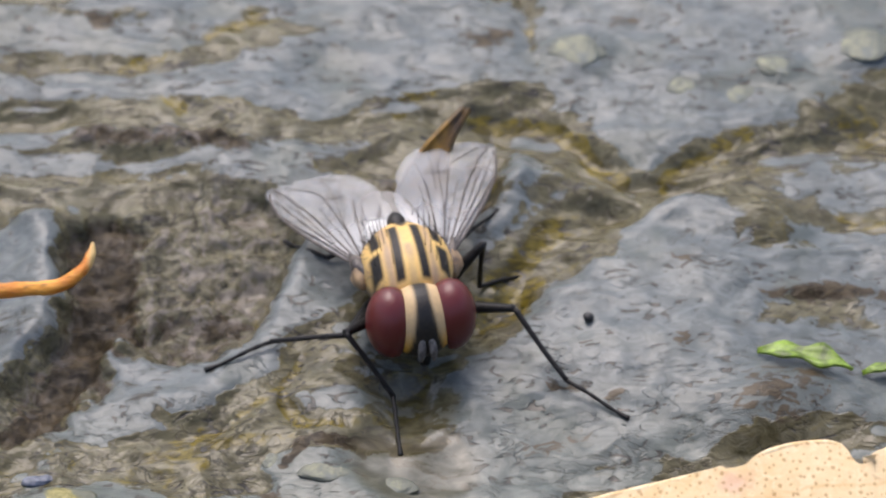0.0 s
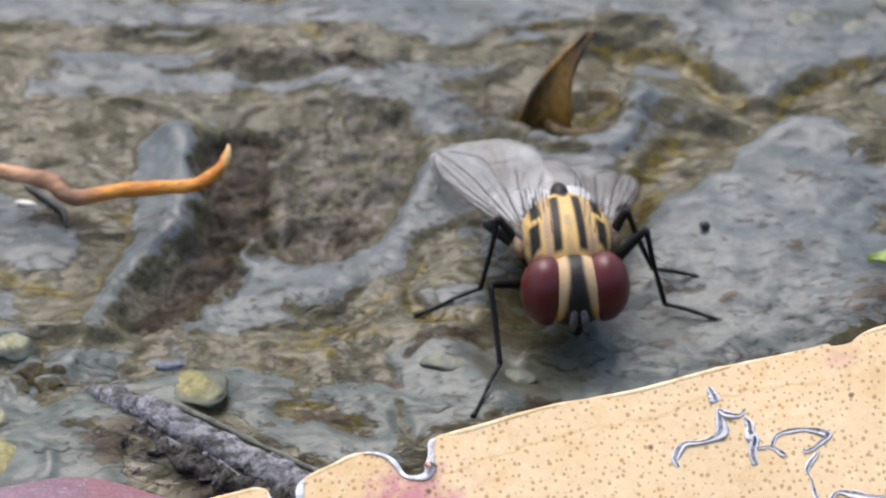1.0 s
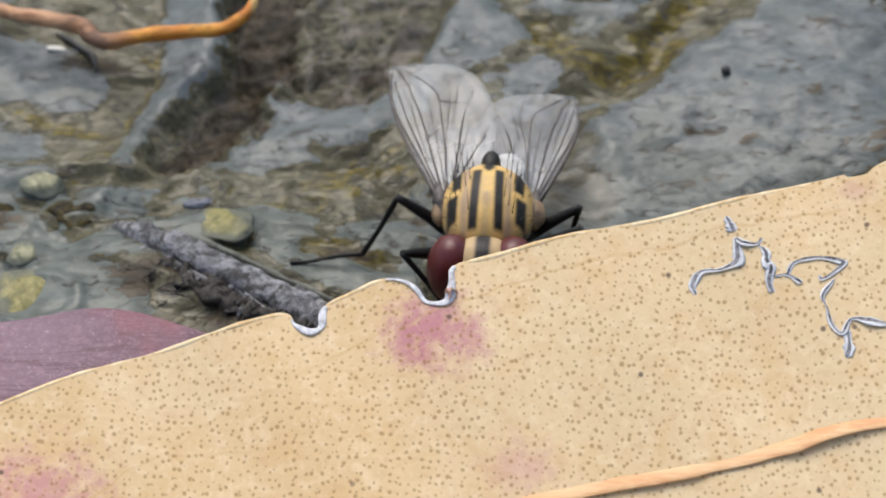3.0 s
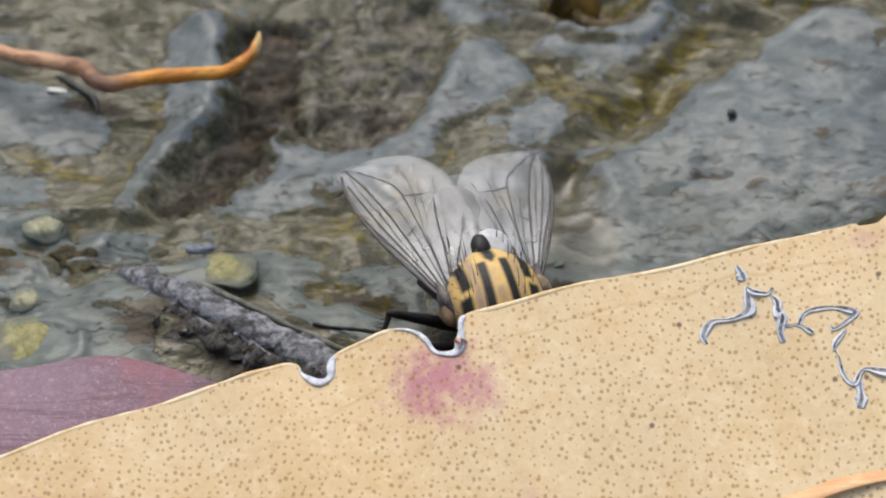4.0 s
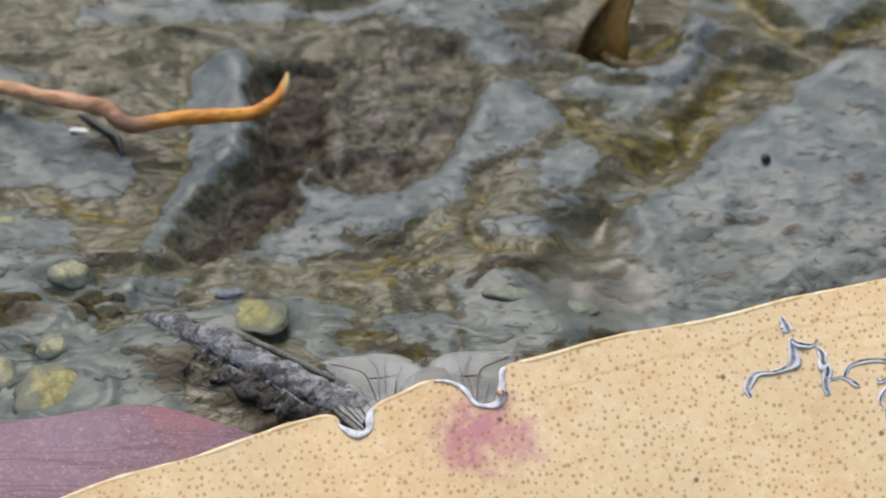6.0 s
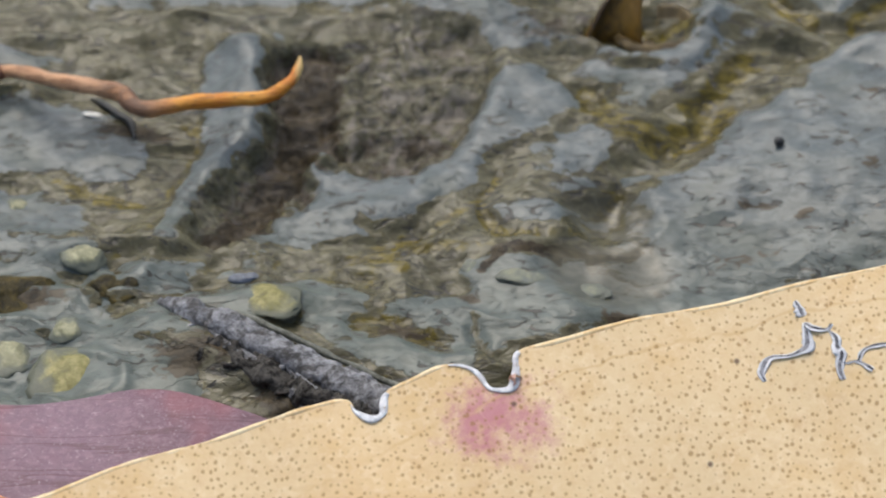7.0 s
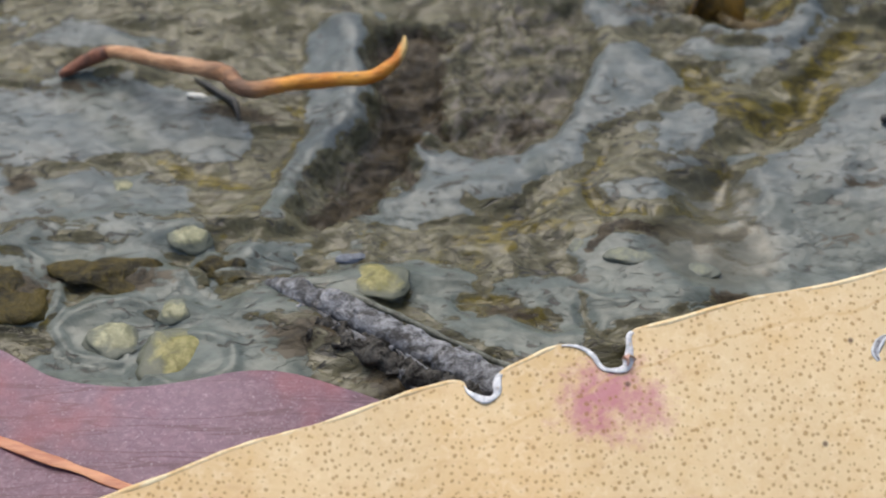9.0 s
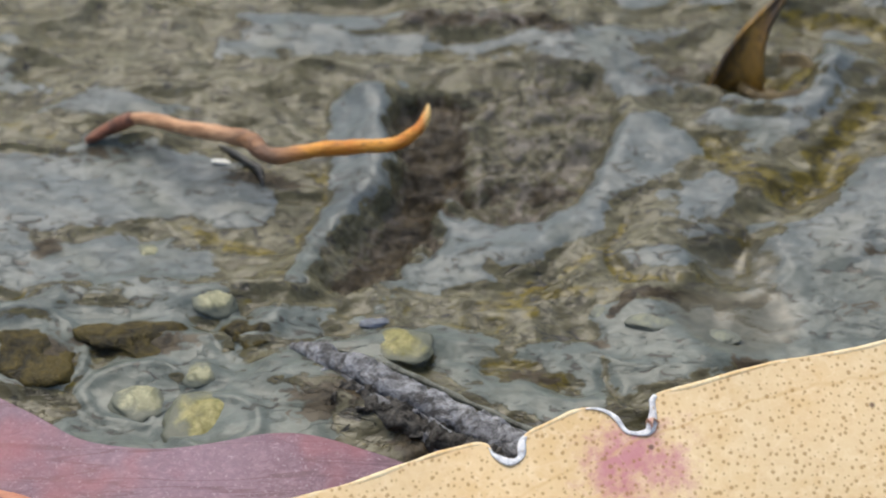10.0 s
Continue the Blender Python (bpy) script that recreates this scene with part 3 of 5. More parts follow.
# where pebbles lift the silt that laps round them: x, y, half width, half depth
DOMES = ((-10.25, 3.05, 0.8, 0.7), (-5.4, 1.45, 1.05, 0.8), (-10.25, -1.1, 1.2, 1.0), (-12.1, 0.0, 1.1, 1.1), (-10.55, 0.5, 0.6, 0.55), (-15.0, 1.3, 1.3, 1.4), (-12.0, 1.75, 1.8, 0.75), (-9.5, 2.1, 0.8, 0.7),
         (8.3, 17.3, 0.95, 0.8), (16.2, 17.1, 1.0, 0.8), (13.8, 16.5, 0.7, 0.55))


def relief(x, y):
    """Height of the mud, and what covers it: silt, algae, dark rot with painted shade, coarse crumbs."""
    wx = x + 0.42 * fbm(x, y, 2.2, 4, 0.55, 3.1)
    wy = y + 0.40 * fbm(x, y, 2.2, 4, 0.55, 8.7)
    near = np.exp(-(np.hypot(x, y - 5) / 60) ** 2)
    z = 0.5 * fbm(x, y, 7, 4, 0.45) + 9 * fbm(x, y, 140, 3) * (1 - near)
    z += 0.05 * np.clip(y - 9, 0, 40) * near
    # the long ridge with its brown pit, and the hollow with the pale ledge round it
    ridge = stroke(wx, wy, [(-6.4, 11.4), (-6.3, 9.6), (-6.25, 8.0), (-7.1, 5.6), (-7.9, 4.2), (-8.4, 2.9)], 0.7, 1.0)
    px, py = wx + 0.5 * fbm(x, y, 0.9, 3, 0.6, 51.0), wy + 0.5 * fbm(x, y, 0.9, 3, 0.6, 57.0)
    pit = stroke(px, py, [(-4.7, 10.6), (-4.7, 8.8), (-5.4, 6.9), (-6.6, 4.6)], 1.05, 2.5)
    hollow = np.maximum(patch(wx, wy, -1.8, 10.4, 2.1, 2.5, 0, 4), patch(wx, wy, -2.2, 8.2, 2.0, 1.75, 0, 4))
    z += 0.42 * ridge - 0.62 * pit - 0.45 * hollow
    ledge = stroke(wx, wy, [(-3.0, 5.1), (-2.3, 5.3), (-1.2, 5.9), (-0.2, 6.9), (0.25, 8.6), (0.9, 9.9), (1.2, 11.4)], 0.6, 1.0)
    z += 0.10 * ledge
    bar = stroke(wx, wy, [(-5.4, 14.5), (-3.6, 14.5), (-2.1, 14.1), (-1.1, 13.9)], 0.34, 2)
    z += 0.18 * bar + 0.15 * patch(wx, wy, -3.5, 15.0, 4.5, 1.4)
    hill = patch(wx, wy, 10.5, 7.5, 4.4, 3.8, 0, 1.5)
    z += 0.5 * hill
    valley = stroke(wx, wy, [(4.6, 14.8), (6.9, 14.3), (8.3, 12.8), (9.9, 12.2), (11.8, 13.0), (14, 13.6), (18, 15.2)], 0.8)
    z += -0.40 * valley + 0.40 * stroke(wx, wy, [(5.5, 12.2), (7.6, 12.3), (9.8, 11.6), (13.5, 10.6)], 0.6)
    z -= 0.36 * stroke(wx, wy, [(3.3, 4.7), (3.9, 6.2), (5.2, 7.4), (6.2, 9.3), (8.6, 11.2)], 0.7)
    cup = patch(wx, wy, 4.5, 12.1, 1.4, 0.75, 0, 2.5)
    cup_rim = stroke(wx, wy, [(3.0, 11.6), (4.0, 11.0), (5.4, 10.9), (6.3, 11.6), (6.5, 12.8)], 0.4, 1.5)
    z += 0.25 * cup_rim - 0.55 * cup
    pool = np.maximum(patch(wx, wy, 3.2, 3.0, 1.7, 1.4, 0, 2), 0.8 * patch(wx, wy, 3.4, 4.9, 1.2, 1.1, 0, 2))
    z -= 0.15 * pool
    z += 0.30 * stroke(wx, wy, [(-16, 2.6), (-13.8, 3.7), (-11.0, 3.5), (-8.9, 3.6)], 0.5)
    z += 0.5 * patch(wx, wy, 12.8, 4.3, 2.0, 1.2, 0, 1.5)
    dip = patch(wx, wy, -11.6, -0.6, 2.3, 1.4, 0, 2)
    z -= 0.25 * dip
    rings = np.zeros(x.shape)
    for cx, cy, rx, ry in ((-12.2, 0.0, 1.35, 1.15), (-10.25, -1.05, 1.4, 1.05), (-15.0, 1.3, 1.3, 1.4)):
        rings = np.maximum(rings, np.exp(-((np.hypot((wx - cx) / rx, (wy - cy) / ry) - 1) / 0.16) ** 2))
    z += 0.11 * rings
    z += 0.26 * stroke(wx, wy, [(-8.4, 0.8), (-6.4, -0.6), (-4.2, -2.3)], 0.75, 1.5)
    lapped = np.zeros(x.shape)
    for cx, cy, rx, ry in DOMES:
        lapped = np.maximum(lapped, patch(x, y, cx, cy, rx, ry, 0, 1.6))
    z += 0.20 * lapped
    # films of silt and painted sky sheen, thin beyond the outlines, worn off the folds of tan clay
    silt = np.clip(0.30 + 2.4 * (fbm(wx * 0.62, wy * 1.1, 2.6, 4, 0.5, 41.0) - 0.05), 0, 0.75)
    for films, soft in ((FAR_FILMS, 0.9), (HILL_FILMS, 0.8), (MIDDLE_FILMS, 0.7), (LEFT_FILMS, 0.8)):
        for points in films:
            silt = np.maximum(silt, region(wx, wy, points, soft))
    for points, w, k in (
        ([(-8.9, 3.4), (-8.5, 5.5), (-8.2, 8.3), (-8.2, 11.0)], 0.45, 0.9), ([(-5.1, 3.3), (-3.4, 3.6), (-1.6, 4.1), (0.0, 5.7), (0.8, 7.2)], 0.36, 0.8),
        ([(-2.5, 3.3), (-1.0, 3.7), (0.5, 3.9), (3.0, 4.2)], 0.5, 1.0), ([(-5.5, 2.8), (-3.0, 2.6), (-0.5, 2.6)], 0.3, 0.7), ([(-3.2, 0.7), (-1.9, 0.8), (-0.9, 0.3)], 0.5, 0.7), ([(5.5, 15.3), (6.8, 15.1), (7.7, 14.5), (8.4, 13.5), (9.2, 12.8), (11.3, 12.2)], 0.45, 1),
        ([(11.3, 12.2), (12.4, 13.7), (14.0, 14.2), (18, 14.6)], 0.5, 0.6), ([(11.5, 12.0), (13.0, 10.9), (16, 10.9)], 0.5, 0.6),
        ([(5.7, 9.5), (7.0, 10.5), (8.4, 11.0), (10.0, 11.8)], 0.55, 0.95), ([(-14, 15.2), (-5.4, 15.4), (-3.0, 15.3), (-0.7, 14.8), (1.9, 14.4), (4.5, 14.6)], 0.4, 0.8),
        ([(-16, 12.3), (-8, 12.3), (-4.6, 12.9)], 0.6, 0.7), ([(-1.1, 4.9), (0.9, 5.6), (2.9, 5.6), (4.7, 6.2)], 0.3, 0.5),
    ):
        silt = silt - k * stroke(wx, wy, points, w, 1.3)
    silt = np.clip(silt - 0.9 * pit - 0.75 * hollow - 0.8 * cup - 0.4 * pool + 0.5 * rings + 0.55 * lapped + 0.12 * ledge, 0, 1)
    flat = silt * silt * (3 - 2 * silt)
    # algae
    algae = 0.55 * np.clip(fbm(x * 0.8, y * 1.1, 2.6, 4, 0.55, 21.0) * 2.4, 0, 1) * (1 - flat)
    for points, w, k in (
        ([(2.9, 9.3), (3.8, 8.1), (5.1, 7.8), (6.4, 8.8)], 0.5, 1.1), ([(3.6, 5.9), (3.3, 4.9)], 0.4, 1.1), ([(0.0, 5.1), (0.6, 4.2), (2.1, 4.2), (3.3, 4.7)], 0.2, 0.9),
        ([(9.1, 11.5), (7.0, 10.5), (5.7, 9.2)], 0.42, 0.9), ([(5.5, 15.1), (6.8, 14.9), (7.7, 14.3), (8.4, 13.3), (9.0, 12.8)], 0.30, 1.0),
        ([(10.2, 12.6), (11.3, 13.3), (12.6, 14.2)], 0.3, 0.85), ([(3.6, 16.8), (4.1, 16.2), (3.2, 15.3)], 0.4, 0.95), ([(-4.2, 17.1), (-2.6, 18.0), (-0.7, 18.8), (0.6, 19.3)], 0.3, 0.95),
        ([(-2.6, 15.4), (-3.0, 16.0)], 0.3, 0.9), ([(-11.1, 5.9), (-10.1, 5.2), (-8.7, 5.0)], 0.34, 0.95), ([(-8.6, 3.6), (-7.9, 5.7), (-7.5, 8.3)], 0.2, 0.6),
    ):
        algae = np.maximum(algae, k * stroke(wx, wy, points, w, 1.4))
    for points, w, k in (
        ([(-15.5, 3.3), (-13.1, 3.7), (-11.1, 3.5), (-9.4, 3.2)], 0.25, 0.95), ([(-5.1, 3.0), (-3.0, 3.3), (-1.5, 3.6), (0.4, 3.7)], 0.22, 0.8), ([(-1.9, 3.9), (-0.2, 5.2), (0.5, 6.6)], 0.2, 0.6),
        ([(5.4, 18.2), (6.4, 18.6), (6.9, 17.9)], 0.5, 0.95), ([(-5.5, 18.8), (-4.4, 18.9)], 0.4, 0.8), ([(-3.0, 0.7), (-1.9, 0.9), (-1.2, 0.3)], 0.45, 0.9),
        ([(2.9, 1.1), (4.2, 1.5)], 0.3, 0.9), ([(-14.2, 2.0), (-12.9, 1.7), (-11.1, 2.0)], 0.5, 0.9), ([(-15.0, 1.3), (-14.4, 0.6)], 0.8, 0.9), ([(3.6, 12.4), (5.6, 12.2)], 0.7, 0.9),
    ):
        algae = np.maximum(algae, k * stroke(wx, wy, points, w, 1.4))
    algae = algae * np.clip(0.92 + 1.2 * fbm(x * 0.8, y, 1.2, 3, 0.55, 13.0), 0.4, 1.1)
    # dark debris, plus painted shade in pockets, beneath the stalk and leaf cup
    debris_shade = 1.0 * pit * (1 - 0.8 * ridge) + (0.20 + 0.34 * np.clip((9.2 - y) / 2.5, 0, 1)) * hollow * (1 - 0.9 * ledge)
    debris_shade = np.maximum(debris_shade, 0.68 * bar)
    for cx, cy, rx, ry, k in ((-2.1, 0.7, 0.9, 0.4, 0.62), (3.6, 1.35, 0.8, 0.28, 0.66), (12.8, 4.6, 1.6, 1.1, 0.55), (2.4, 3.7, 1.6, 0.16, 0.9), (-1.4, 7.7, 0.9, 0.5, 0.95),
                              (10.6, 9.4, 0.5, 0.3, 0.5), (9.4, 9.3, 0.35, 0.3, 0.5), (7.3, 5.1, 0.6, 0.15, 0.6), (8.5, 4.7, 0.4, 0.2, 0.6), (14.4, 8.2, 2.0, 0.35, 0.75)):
        debris_shade = np.maximum(debris_shade, k * patch(wx, wy, cx, cy, rx, ry, 0, 1.5))
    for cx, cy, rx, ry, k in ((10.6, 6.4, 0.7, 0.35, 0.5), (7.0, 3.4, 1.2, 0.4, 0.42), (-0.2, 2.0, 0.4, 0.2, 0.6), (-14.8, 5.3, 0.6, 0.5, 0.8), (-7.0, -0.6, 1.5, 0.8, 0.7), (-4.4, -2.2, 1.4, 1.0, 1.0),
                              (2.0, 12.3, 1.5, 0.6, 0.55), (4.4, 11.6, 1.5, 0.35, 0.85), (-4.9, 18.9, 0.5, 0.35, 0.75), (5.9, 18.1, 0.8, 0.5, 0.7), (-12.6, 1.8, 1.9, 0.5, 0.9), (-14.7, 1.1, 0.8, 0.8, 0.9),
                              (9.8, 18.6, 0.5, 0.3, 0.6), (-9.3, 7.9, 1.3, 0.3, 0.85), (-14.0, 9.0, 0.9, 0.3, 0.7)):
        debris_shade = np.maximum(debris_shade, k * patch(wx, wy, cx, cy, rx, ry, 0, 1.5))
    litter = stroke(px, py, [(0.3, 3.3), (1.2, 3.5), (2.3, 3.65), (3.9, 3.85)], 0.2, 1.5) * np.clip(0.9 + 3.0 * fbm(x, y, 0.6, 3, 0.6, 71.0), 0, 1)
    debris_shade = np.clip(np.maximum(debris_shade, 1.1 * litter), 0, 1)
    algae, silt = algae * near, silt * near + np.clip(0.62 + 0.6 * fbm(x, y, 160, 3, 0.5, 4.0), 0, 1) * (1 - near)
    coarse = np.clip(hollow * (1 - 0.5 * pit) + 0.7 * pit + bar + 0.8 * patch(wx, wy, 2.2, 12.2, 1.6, 0.8, 0, 2), 0, 1)
    # folds in the clay, lips round the films, crumbs in the hollows
    calm = (1 - 0.95 * pool) * (1 - 0.5 * dip) * (1 - 0.7 * flat) * (1 - 0.5 * np.maximum(ridge, ledge)) * near
    vx, vy = x + 1.4 * fbm(x, y, 5.0, 3, 0.5, 31.0), y + 1.4 * fbm(x, y, 5.0, 3, 0.5, 37.0)
    fold = 1 - np.abs(2 * fbm(vx * 0.5, vy * 1.05, 1.7, 3, 0.5, 5.0))
    z += (0.32 * (fold - 0.6) + 0.10 * fbm(x * 0.7, y * 1.1, 0.9, 3, 0.5, 2.0)) * calm
    z += coarse * 0.24 * fbm(x, y, 0.75, 4, 0.65, 11.0)
    z += 0.07 * flat * near + 0.05 * fbm(x * 0.8, y, 1.1, 3, 0.5, 19.0) * near - 0.08 * algae
    return z, silt, np.clip(algae, 0, 1), debris_shade, coarse, pool


def spread(lo, hi, step, far):
    """Even steps between lo and hi, then ever longer ones out to far."""
    inner = list(np.arange(lo, hi + step / 2, step))
    out, d = [], step
    while (out[-1] if out else 0) < far:
        d *= 1.28
        out.append((out[-1] if out else 0) + d)
    return np.array([lo - o for o in out[::-1]] + inner + [hi + o for o in out])


def build_ground():
    xs, ys = spread(-19, 19, 0.07, 4500), spread(-9, 21.5, 0.07, 4500)
    gx, gy = np.meshgrid(xs, ys)
    z, silt, algae, debris_shade, coarse, wet = relief(gx, gy)
    # silt and its painted sky sheen stay level; steep camera-facing flanks show the tan clay
    flank = np.clip((np.gradient(z, ys, axis=0) - 0.22) / 0.5, 0, 1)
    silt = np.clip(silt - 0.6 * flank, 0, 1)
    nx, ny = len(xs), len(ys)
    me = bpy.data.meshes.new("ground")
    co = np.stack([gx, gy, z], -1).reshape(-1, 3) * MM
    i = (np.arange(ny - 1)[:, None] * nx + np.arange(nx - 1)[None]).ravel()
    quads = np.stack([i, i + 1, i + nx + 1, i + nx], -1)
    me.vertices.add(nx * ny)
    me.vertices.foreach_set("co", co.ravel())
    me.loops.add(quads.size)
    me.loops.foreach_set("vertex_index", quads.ravel().astype(np.int32))
    me.polygons.add(len(quads))
    me.polygons.foreach_set("loop_start", np.arange(0, quads.size, 4, dtype=np.int32))
    me.polygons.foreach_set("use_smooth", np.ones(len(quads), dtype=bool))
    for key, v in (("silt", silt), ("algae", algae), ("debris_shade", debris_shade), ("coarse", coarse), ("wet", wet)):
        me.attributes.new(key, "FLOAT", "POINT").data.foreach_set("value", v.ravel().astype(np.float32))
    me.update(calc_edges=True)
    me.validate()
    me.materials.append(MUD)
    return tagged(new("ground", me), "wet grey mud with olive algae and dark hollows", "mud", kind="structure")


build_ground()


def ground_at(x, y):
    return float(relief(np.array([[x]], float), np.array([[y]], float))[0][0, 0])


# ---- leaves ----
def leaf_blade(edge, along, half, surface, rows=30, n=1300):
    """A blade from its edge over the midrib y = along(x) to the far side; bites in the edge die out inwards."""
    bm = bmesh.new()
    rough = np.array(smooth_path([(x, y, 0) for x, y in edge], n * 2))
    length = np.concatenate([[0], np.cumsum(np.linalg.norm(np.diff(rough, axis=0), axis=1))])
    even = np.linspace(0, length[-1], n)
    top = [Vector((a, b, 0)) for a, b in zip(np.interp(even, length, rough[:, 0]), np.interp(even, length, rough[:, 1]))]
    xs = np.array([p.x for p in top])
    pad = np.pad(xs, 40, mode="reflect", reflect_type="odd")
    calm = np.convolve(pad, np.ones(81) / 81, "valid")
    ypad = np.pad(np.array([p.y for p in top]), 40, mode="reflect", reflect_type="odd")
    ycalm = np.convolve(ypad, np.ones(81) / 81, "valid")
    grid = []
    for i, p in enumerate(top):
        base, mid = Vector((calm[i], ycalm[i], 0)), Vector((calm[i], along(calm[i]), 0))
        low = mid - Vector((0, half(calm[i]), 0))
        col = []
        for j in range(rows + 1):
            s = (j / rows) ** 1.8 * 2
            q = base.lerp(mid, s) if s < 1 else mid.lerp(low, s - 1)
            q += (p - base) * math.exp(-s * 6)
            col.append(bm.verts.new((q.x, q.y, surface(q.x, q.y))))
        grid.append(col)
    for a, b in zip(grid, grid[1:]):
        for j in range(rows):
            bm.faces.new((a[j], a[j + 1], b[j + 1], b[j]))
    return bm


def thicken(ob, mm, bevel=0.0):
    s = ob.modifiers.new("thickness", "SOLIDIFY")
    s.thickness, s.offset = mm * MM, -1
    if bevel:
        b = ob.modifiers.new("rounded", "BEVEL")
        b.width, b.segments, b.limit_method, b.angle_limit = bevel * MM, 2, "ANGLE", radians(50)


def yellow_surface(x, y):
    z = 5.68 + 0.408 * y - 0.0074 * x
    z = 0.9 + 0.35 * math.log1p(math.exp(min(60, (z - 0.9) / 0.35)))
    return z + 0.12 * math.sin(x * 0.45 + 1) + 0.05 * math.sin(x * 1.3 + y) + 0.10 * noise.noise(Vector((x, y, 0)) * 0.25)


LEAF_EDGE = [(-40, -25), (-26, -15.8), (-18, -11.0), (-12.43, -8.31), (-9.07, -6.8), (-6.38, -5.87), (-3.93, -5.12), (-3.25, -5.0),
             (-3.0, -5.26), (-2.62, -5.42), (-2.36, -5.28), (-2.26, -4.8), (-1.61, -4.49), (-0.93, -4.24), (-0.44, -4.26), (-0.10, -4.45),
             (0.19, -4.78), (0.68, -4.76), (0.79, -4.35), (0.86, -3.87), (1.82, -3.58), (4.59, -2.81), (7.37, -2.10), (10.16, -1.45),
             (10.5, -1.47), (10.95, -1.42), (11.3, -1.2), (12.3, -0.98), (13.2, -1.03), (13.6, -1.5), (14.0, -1.42), (14.3, -1.15), (18, -0.3), (28, -0.9), (40, -4.5)]


def build_yellow_leaf():
    def along(x):
        return float(np.interp(x, [-40, -20, -8, 3, 11, 20, 40], [-25.2, -17.4, -12.4, -9.45, -7.45, -6.0, -4.7]))

    def half(x):
        return 6.2 * max(0.02, 1 - (x / 41) ** 2) ** 0.6
    blade = part("yellow_leaf", leaf_blade(LEAF_EDGE, along, half, yellow_surface), YELLOW_LEAF)
    thicken(blade, 0.28, 0.05)
    tagged(blade, "dry straw-yellow fallen leaf with brown dots and nibbled edge", "leaf")
    bm = bmesh.new()
    pts = [(x, y, yellow_surface(x, y) + 0.02) for x, y in ((-18, -16.5), (-8, -12.45), (-2, -10.9), (2.95, -9.46), (5.9, -8.74), (8.6, -8.1), (10.9, -7.49), (18, -6.3))]
    tube(bm, pts, [0.34, 0.27, 0.24, 0.18], 60, 12, 0.2, 1, 0.22)
    part("midrib", bm, RIB, blade, "raised orange midrib")
    fine_edge = smooth_path([(x, y, 0) for x, y in LEAF_EDGE], 3001)
    step = 3000 / (len(LEAF_EDGE) - 1)

    def along_edge(a, b, n, inward, up):
        picks = [fine_edge[int(a * step + (b - a) * step * i / (n - 1))] for i in range(n)]
        return [(p.x, p.y - inward, yellow_surface(p.x, p.y) + up) for p in picks]
    for a, b in ((7.4, 11.0), (13.2, 19.0)):
        bm = bmesh.new()
        tube(bm, along_edge(a, b, 24, 0.04, 0.0), [0.02, 0.05, 0.07, 0.10, 0.085, 0.095, 0.06], 110, 10, 0.75, a * 3, 0.4)
        part("healed_bite_rim", bm, SCAR, blade, "curled white scar along the bite")
    for a, b in ((2, 7.5), (11, 13.3), (19, 23), (26, 28.1), (31, 33.5)):
        bm = bmesh.new()
        tube(bm, along_edge(a, b, 40, 0.01, -0.075), [0.06, 0.09, 0.075, 0.085, 0.06], 120, 8, 0.2, a)
        part("leaf_margin", bm, MARGIN, blade, "thickened pale leaf margin")
    mine = (
        [(7.50, -2.46), (7.61, -2.67), (7.68, -2.83)],
        [(6.73, -4.36), (6.68, -4.13), (6.77, -3.86), (6.96, -3.75), (7.35, -3.71), (7.62, -3.61), (7.76, -3.48), (7.74, -3.21), (7.73, -3.01), (7.91, -3.07), (8.21, -3.16), (8.35, -3.06)],
        [(8.29, -3.20), (8.43, -3.34), (8.48, -3.55), (8.59, -3.75), (8.51, -4.05), (8.57, -4.32)],
        [(8.58, -3.95), (8.93, -3.94), (9.27, -4.10)],
        [(8.93, -3.94), (9.14, -3.63), (9.67, -3.51), (10.29, -3.59), (10.10, -3.85), (9.82, -4.03), (9.74, -3.93)],
        [(10.09, -4.02), (9.81, -4.43), (9.93, -4.77), (10.03, -5.12), (10.22, -5.33), (10.47, -5.00), (10.86, -4.99), (11.4, -5.1), (12.0, -4.9)],
        [(10.40, -5.25), (10.41, -5.67), (10.31, -5.94)],
    )
    for k, line in enumerate(mine):
        for name, mat, r, up, lab in (("mine_border", MINE_EDGE, 0.115, 0.012, "raised pale border of an insect mine"), ("mine_groove", MINE_FLOOR, 0.042, 0.024, "dark insect mine track")):
            bm = bmesh.new()
            jag = [(x + 0.08 * noise.noise(Vector((x * 4, y * 4, 1))), y + 0.08 * noise.noise(Vector((y * 4, x * 4, 6))), yellow_surface(x, y) + up) for x, y in line]
            tube(bm, jag, [r * 0.4, r, r * 0.7, r * 1.15, r * 0.8, r, r * 0.5], 14 * len(line), 8, 0.75, k + up * 9, 0.09)
            part(name, bm, mat, blade, lab)
    return blade


def mauve_surface(x, y):
    return 0.75 + 0.03 * (y + 3) + 0.10 * math.sin(x * 0.5) + 0.12 * noise.noise(Vector((x, y, 3)) * 0.4)


